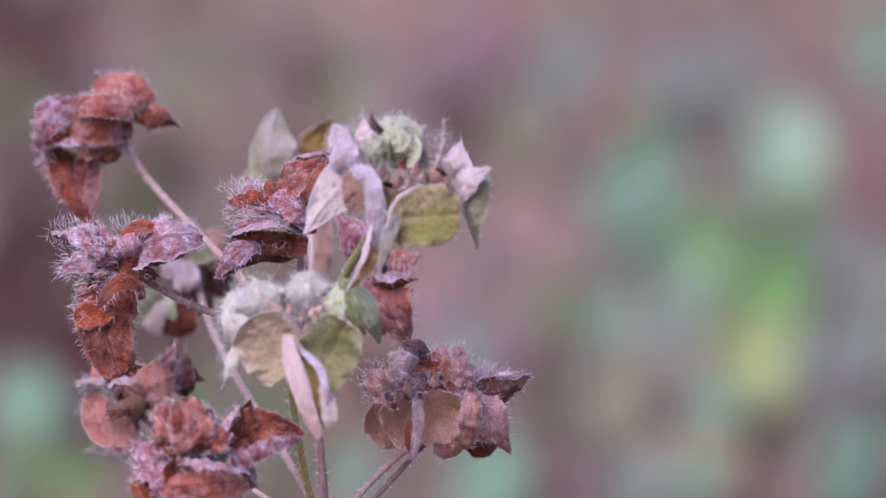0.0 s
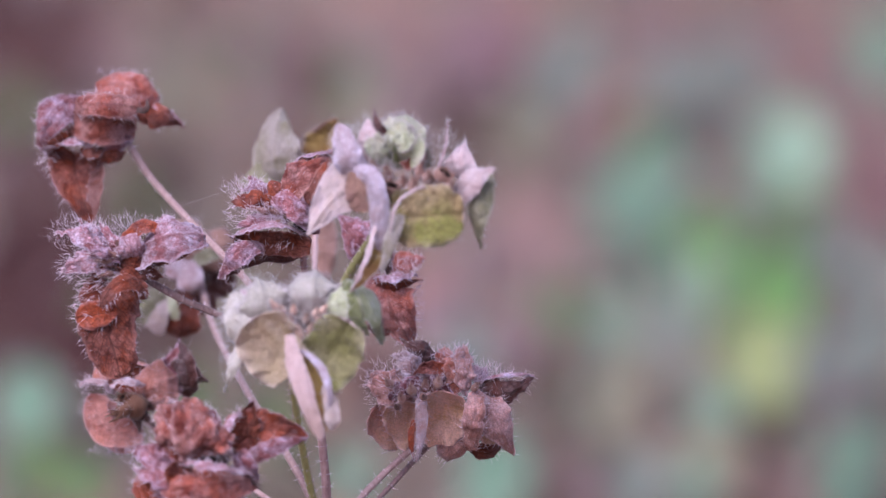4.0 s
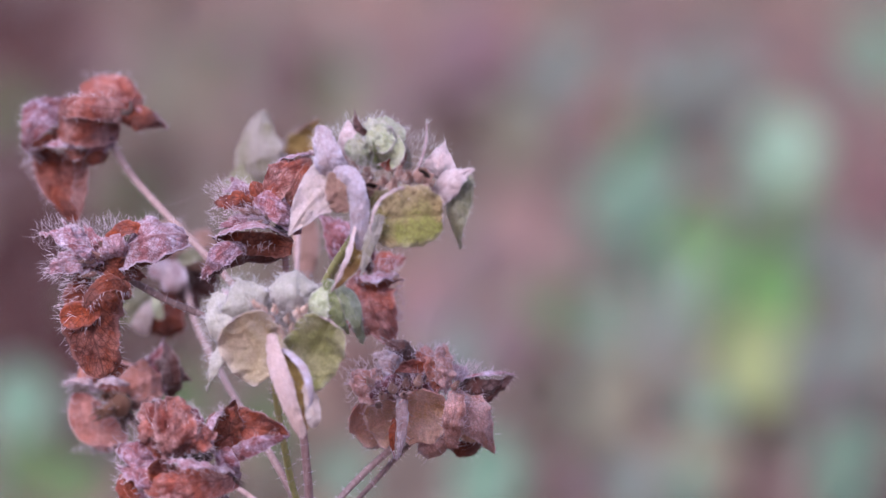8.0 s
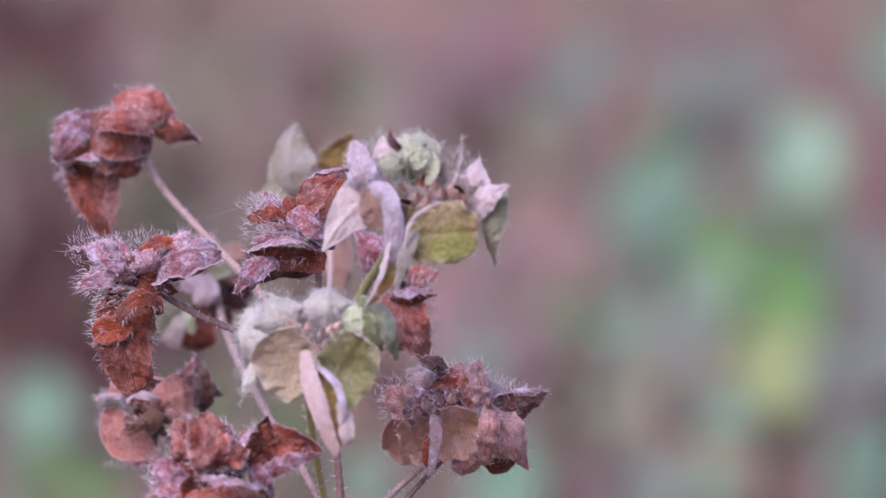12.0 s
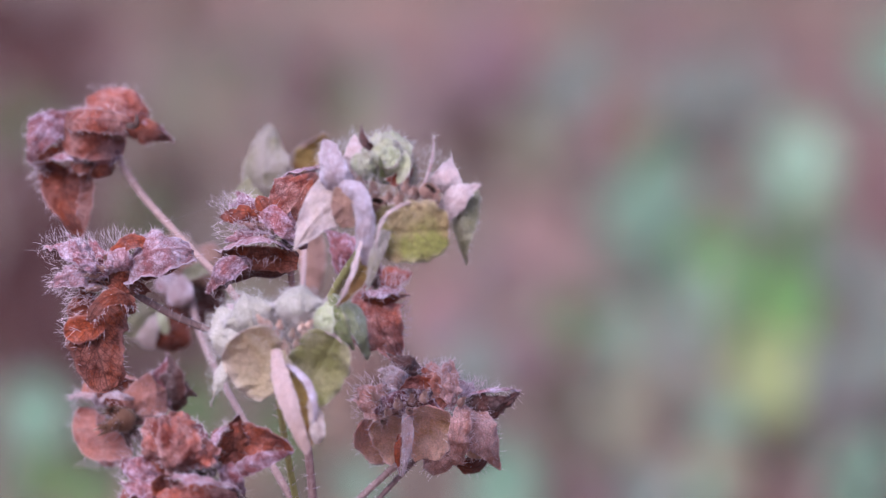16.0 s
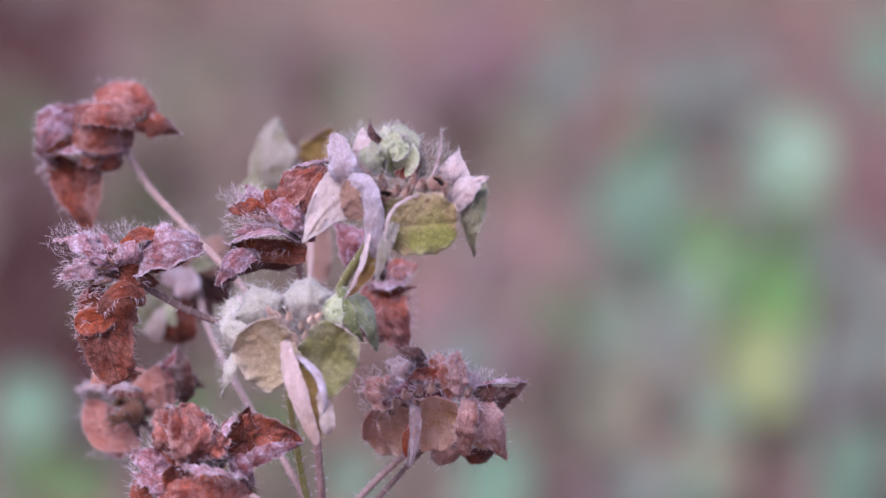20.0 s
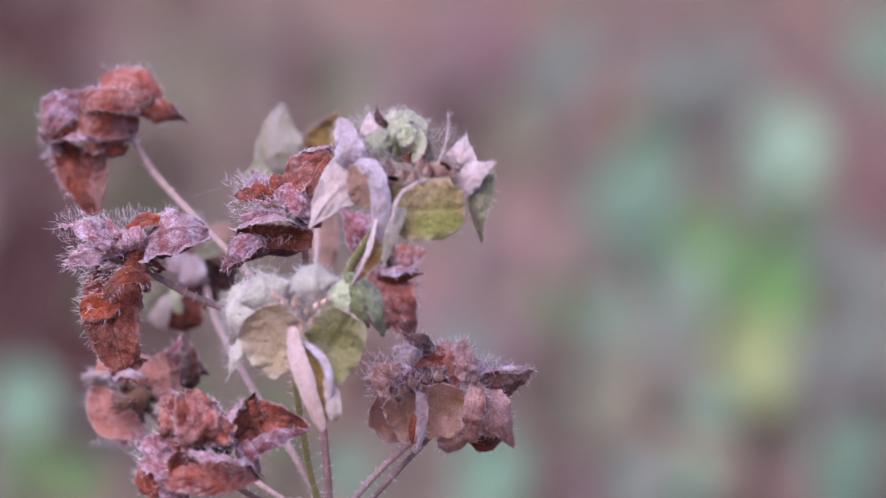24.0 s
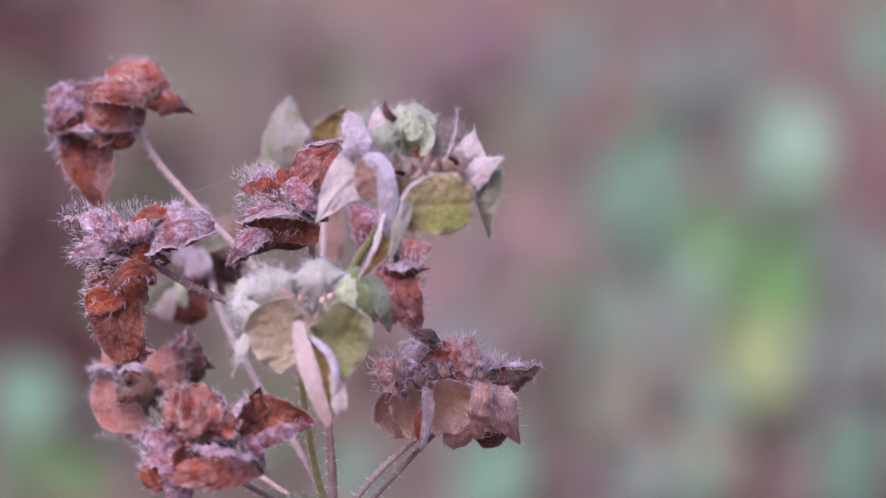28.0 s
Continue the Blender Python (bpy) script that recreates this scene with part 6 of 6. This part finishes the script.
weed((-0.1010, 0.9913, 0.0510), 0.0148, weed_green_dark)
weed((-0.1056, 0.7847, 0.0510), 0.0158, weed_green_dark)
weed((-0.0699, 0.8740, 0.0510), 0.0168, weed_green_dark)
weed((-0.0607, 1.0275, 0.0510), 0.0153, weed_yellow_dark)
weed((0.1051, 1.4875, 0.0510), 0.0250, weed_grey)
weed((0.1652, 1.5461, 0.0510), 0.0235, weed_mint_dark)
fallen_leaf((0.1198, 1.0015, 0.0255), 0.0199, dead_mauve)
fallen_leaf((0.1499, 1.3391, 0.0255), 0.0194, dead_red)
fallen_leaf((0.1525, 1.6155, 0.0255), 0.0240, dead_pink)
fallen_leaf((0.0510, 1.4890, 0.0255), 0.0168, dead_red)
fallen_leaf((0.0490, 1.2437, 0.0255), 0.0168, dead_pink)
fallen_leaf((0.0627, 1.2493, 0.0255), 0.0148, dead_dark)
fallen_leaf((0.0632, 0.9642, 0.0255), 0.0128, dead_dark)
fallen_leaf((0.1204, 1.1744, 0.0255), 0.0128, dead_dark)
fallen_leaf((0.1025, 1.2172, 0.0255), 0.0112, dead_dark)
fallen_leaf((0.0872, 0.9209, 0.0255), 0.0173, dead_dark)
fallen_leaf((0.0913, 1.4957, 0.0255), 0.0189, dead_dark)
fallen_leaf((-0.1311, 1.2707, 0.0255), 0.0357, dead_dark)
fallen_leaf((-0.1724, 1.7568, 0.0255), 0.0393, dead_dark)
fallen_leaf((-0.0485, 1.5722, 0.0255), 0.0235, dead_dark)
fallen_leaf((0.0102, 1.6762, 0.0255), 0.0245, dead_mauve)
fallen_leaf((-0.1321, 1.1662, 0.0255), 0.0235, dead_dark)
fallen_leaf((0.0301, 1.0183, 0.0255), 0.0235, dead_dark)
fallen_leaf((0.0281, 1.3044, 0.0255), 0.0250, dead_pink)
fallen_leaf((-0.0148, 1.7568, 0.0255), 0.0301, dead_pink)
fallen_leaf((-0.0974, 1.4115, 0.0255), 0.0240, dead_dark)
fallen_leaf((-0.1352, 1.7568, 0.0255), 0.0209, dead_pink)
fallen_leaf((0.1581, 1.5028, 0.0255), 0.0229, dead_pink)
fallen_leaf((0.1352, 1.7399, 0.0255), 0.0255, dead_pink)
fallen_leaf((0.0398, 0.8831, 0.0255), 0.0153, dead_mauve)
fallen_leaf((0.0949, 0.8684, 0.0255), 0.0138, dead_pink)
fallen_leaf((-0.0041, 1.1274, 0.0255), 0.0214, dead_mauve)
fallen_leaf((0.0122, 1.2279, 0.0255), 0.0224, dead_mauve)
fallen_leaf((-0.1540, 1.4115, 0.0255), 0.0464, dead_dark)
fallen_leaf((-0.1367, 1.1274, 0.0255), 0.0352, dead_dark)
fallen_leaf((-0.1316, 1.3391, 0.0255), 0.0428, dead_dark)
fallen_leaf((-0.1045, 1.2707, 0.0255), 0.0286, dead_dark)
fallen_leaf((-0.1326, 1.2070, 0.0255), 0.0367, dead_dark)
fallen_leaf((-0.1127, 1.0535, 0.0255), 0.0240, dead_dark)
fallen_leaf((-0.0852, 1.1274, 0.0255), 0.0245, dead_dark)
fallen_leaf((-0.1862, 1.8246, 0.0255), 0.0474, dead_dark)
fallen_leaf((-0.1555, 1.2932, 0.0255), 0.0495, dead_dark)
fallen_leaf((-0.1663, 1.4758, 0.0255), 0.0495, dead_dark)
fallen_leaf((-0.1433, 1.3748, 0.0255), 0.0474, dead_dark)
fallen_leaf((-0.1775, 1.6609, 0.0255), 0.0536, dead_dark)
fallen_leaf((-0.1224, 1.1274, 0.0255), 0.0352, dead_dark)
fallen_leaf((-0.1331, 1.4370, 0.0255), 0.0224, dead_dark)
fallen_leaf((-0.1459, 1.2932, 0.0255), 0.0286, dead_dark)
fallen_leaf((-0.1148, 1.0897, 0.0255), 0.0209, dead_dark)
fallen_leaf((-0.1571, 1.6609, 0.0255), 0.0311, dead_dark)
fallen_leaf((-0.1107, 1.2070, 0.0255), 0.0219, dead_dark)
fallen_leaf((-0.0571, 1.4115, 0.0255), 0.0184, dead_dark)
fallen_leaf((-0.0010, 1.5028, 0.0255), 0.0209, dead_dark)
fallen_leaf((-0.0199, 1.5436, 0.0255), 0.0214, dead_mauve)
fallen_leaf((-0.0209, 1.0356, 0.0255), 0.0184, dead_dark)
fallen_leaf((0.0199, 1.0897, 0.0255), 0.0173, dead_mauve)
fallen_leaf((-0.0520, 1.7568, 0.0255), 0.0255, dead_pink)
fallen_leaf((0.0179, 1.7899, 0.0255), 0.0235, dead_mauve)
fallen_leaf((0.0811, 1.7899, 0.0255), 0.0209, dead_pink)
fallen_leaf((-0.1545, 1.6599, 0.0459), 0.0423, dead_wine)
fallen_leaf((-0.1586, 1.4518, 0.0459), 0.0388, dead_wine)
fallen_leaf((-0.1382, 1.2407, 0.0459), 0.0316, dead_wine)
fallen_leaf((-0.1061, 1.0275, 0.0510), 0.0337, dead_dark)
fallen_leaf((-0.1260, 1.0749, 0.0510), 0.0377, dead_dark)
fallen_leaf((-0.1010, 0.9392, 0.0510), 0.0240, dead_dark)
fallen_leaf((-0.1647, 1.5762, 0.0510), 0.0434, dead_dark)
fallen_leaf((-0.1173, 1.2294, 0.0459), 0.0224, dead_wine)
fallen_leaf((-0.1239, 1.6609, 0.0255), 0.0224, dead_mauve)
fallen_leaf((-0.0852, 1.7899, 0.0255), 0.0209, dead_mauve)
fallen_leaf((-0.1408, 1.2172, 0.0255), 0.0311, dead_dark)
fallen_leaf((-0.0541, 1.6920, 0.0255), 0.0179, dead_dark)
fallen_leaf((-0.0331, 1.7568, 0.0255), 0.0184, dead_red)
fallen_leaf((0.0928, 1.7899, 0.0255), 0.0209, dead_red)
fallen_leaf((0.1561, 1.4115, 0.0255), 0.0184, dead_red)
fallen_leaf((0.0291, 1.3748, 0.0255), 0.0138, dead_pink)
fallen_leaf((0.0337, 1.2330, 0.0255), 0.0128, dead_pink)
fallen_leaf((0.0434, 1.2172, 0.0255), 0.0112, dead_pink)
fallen_leaf((0.1244, 1.7568, 0.0255), 0.0184, dead_pink)
fallen_leaf((0.1566, 1.6762, 0.0255), 0.0133, dead_red)
fallen_leaf((0.1571, 1.6155, 0.0255), 0.0153, dead_mauve)
fallen_leaf((0.0265, 1.7399, 0.0255), 0.0163, dead_red)
fallen_leaf((0.0495, 1.5028, 0.0255), 0.0168, dead_mauve)
fallen_leaf((0.1209, 0.9846, 0.0255), 0.0148, dead_mauve)
fallen_leaf((0.0821, 0.9285, 0.0255), 0.0097, dead_dark)
fallen_leaf((0.0612, 0.9683, 0.0255), 0.0082, dead_wine)
fallen_leaf((0.0602, 1.2600, 0.0255), 0.0112, dead_dark)
fallen_leaf((0.1178, 1.1662, 0.0255), 0.0107, dead_wine)
fallen_leaf((0.1464, 1.3044, 0.0255), 0.0117, dead_red)
fallen_leaf((0.0301, 1.0535, 0.0255), 0.0153, dead_wine)
fallen_leaf((-0.0189, 1.6456, 0.0255), 0.0133, dead_mauve)
fallen_leaf((-0.0699, 1.6456, 0.0255), 0.0179, dead_mauve)
fallen_leaf((-0.0887, 1.5028, 0.0255), 0.0128, dead_pink)
weed((0.0464, 0.8821, 0.0510), 0.0107, weed_yellow)
weed((0.0816, 1.4732, 0.0510), 0.0163, weed_grey)
weed((0.0714, 1.3401, 0.0510), 0.0117, weed_green_dark)
weed((0.0510, 1.2213, 0.0510), 0.0128, weed_mint_dark)
weed((0.1112, 1.1453, 0.0510), 0.0122, weed_green_dark)
weed((0.0612, 0.7990, 0.0510), 0.0117, weed_yellow_dark)
weed((0.0643, 0.7638, 0.0510), 0.0102, weed_mint_dark)
weed((0.1158, 1.1045, 0.0510), 0.0122, weed_grey)
weed((0.0479, 0.9913, 0.0510), 0.0117, weed_mint_dark)
weed((-0.1076, 1.5018, 0.0510), 0.0128, weed_yellow_dark)
weed((-0.0342, 1.5018, 0.0510), 0.0148, weed_grey)
weed((0.0291, 1.0183, 0.0510), 0.0102, weed_grey)
weed((-0.0903, 1.3916, 0.0510), 0.0117, weed_yellow_dark)
weed((-0.0995, 1.1988, 0.0510), 0.0128, weed_green_dark)


# ---- sway in the wind ----
def motions():
    walk(plant, [
        (0, pose(-0.01471, -0.00576, -0.00011, 0.240, -0.008, 0.070)),
        (0.5, pose(-0.01449, -0.00620, -0.00008, 0.329, -0.089, 0.036)),
        (1, pose(-0.01424, -0.00610, -0.00011, 0.327, -0.126, 0.061)),
        (1.5, pose(-0.01404, -0.00644, 0.00017, 0.380, -0.083, 0.051)),
        (2, pose(-0.01408, -0.00758, 0.00036, 0.344, -0.001, 0.046)),
        (2.5, pose(-0.01438, -0.00843, 0.00042, 0.293, 0.044, -0.041)),
        (3, pose(-0.01479, -0.00915, 0.00057, 0.284, 0.078, -0.092)),
        (3.5, pose(-0.01480, -0.00928, 0.00075, 0.261, 0.079, -0.039)),
        (5.5, pose(-0.01588, -0.00791, 0.00056, 0.211, 0.170, -0.032)),
        (6, pose(-0.01621, -0.00726, 0.00052, 0.193, 0.191, -0.033)),
        (6.5, pose(-0.01618, -0.00556, 0.00031, 0.235, 0.136, -0.229)),
        (7, pose(-0.01675, -0.00001, -0.00049, 0.157, 0.165, -0.122)),
        (7.5, pose(-0.01658, 0.00238, -0.00095, 0.164, 0.072, -0.009)),
        (8, pose(-0.01600, -0.00074, -0.00078, 0.222, -0.027, -0.132)),
        (8.5, pose(-0.01563, -0.00144, -0.00067, 0.284, -0.023, -0.117)),
        (9, pose(-0.01483, 0.00234, -0.00153, 0.260, -0.042, -0.029)),
        (9.5, pose(-0.01487, 0.00272, -0.00178, 0.311, 0.033, -0.021)),
        (10, pose(-0.01445, 0.00079, -0.00165, 0.310, 0.018, -0.055)),
        (10.5, pose(-0.01416, -0.00062, -0.00169, 0.429, 0.015, -0.073)),
        (11, pose(-0.01411, -0.00223, -0.00163, 0.426, 0.001, -0.106)),
        (11.5, pose(-0.01421, -0.00310, -0.00146, 0.389, 0.005, -0.080)),
        (12, pose(-0.01494, -0.00464, -0.00128, 0.407, 0.141, -0.128)),
        (12.5, pose(-0.01509, -0.00592, -0.00131, 0.408, 0.101, -0.169)),
        (14.5, pose(-0.01637, -0.00748, -0.00078, 0.420, 0.150, -0.107)),
        (15, pose(-0.01741, -0.00743, -0.00062, 0.379, 0.239, -0.235)),
        (15.5, pose(-0.01792, -0.00594, -0.00049, 0.360, 0.252, -0.262)),
        (16, pose(-0.01824, -0.00508, -0.00051, 0.213, 0.213, -0.235)),
        (16.5, pose(-0.01824, -0.00225, -0.00078, 0.268, 0.145, -0.294)),
        (17, pose(-0.01804, 0.00171, -0.00149, 0.251, 0.111, -0.108)),
        (17.5, pose(-0.01702, -0.00077, -0.00108, 0.192, -0.019, -0.073)),
        (18, pose(-0.01643, -0.00112, -0.00075, 0.207, -0.001, -0.140)),
        (18.5, pose(-0.01623, 0.00225, -0.00127, 0.327, 0.086, 0.019)),
        (19, pose(-0.01604, 0.00147, -0.00135, 0.225, 0.124, -0.003)),
        (19.5, pose(-0.01596, 0.00181, -0.00144, 0.218, 0.139, 0.055)),
        (20, pose(-0.01601, 0.00171, -0.00133, 0.253, 0.155, -0.032)),
        (20.5, pose(-0.01627, 0.00236, -0.00140, 0.205, 0.189, -0.024)),
        (21, pose(-0.01631, 0.00311, -0.00148, 0.206, 0.153, 0.002)),
        (21.5, pose(-0.01582, 0.00229, -0.00115, 0.237, 0.078, -0.012)),
        (23.5, pose(-0.01490, -0.00173, 0.00003, 0.149, 0.143, -0.050)),
        (24, pose(-0.01483, -0.00308, 0.00022, 0.095, 0.209, -0.090)),
        (24.5, pose(-0.01439, -0.00401, 0.00040, 0.109, 0.165, -0.071)),
        (25, pose(-0.01478, -0.00404, 0.00041, 0.058, 0.275, -0.136)),
        (25.5, pose(-0.01477, -0.00444, 0.00039, 0.168, 0.352, -0.102)),
        (26, pose(-0.01489, -0.00535, 0.00048, 0.156, 0.380, -0.160)),
        (26.5, pose(-0.01527, -0.00614, 0.00052, 0.114, 0.470, -0.061)),
        (27, pose(-0.01530, -0.00623, 0.00066, 0.254, 0.561, -0.149)),
        (27.5, pose(-0.01580, -0.00680, 0.00088, 0.145, 0.599, 0.015)),
        (28, pose(-0.01616, -0.00633, 0.00106, 0.125, 0.654, -0.134)),
    ])


motions()
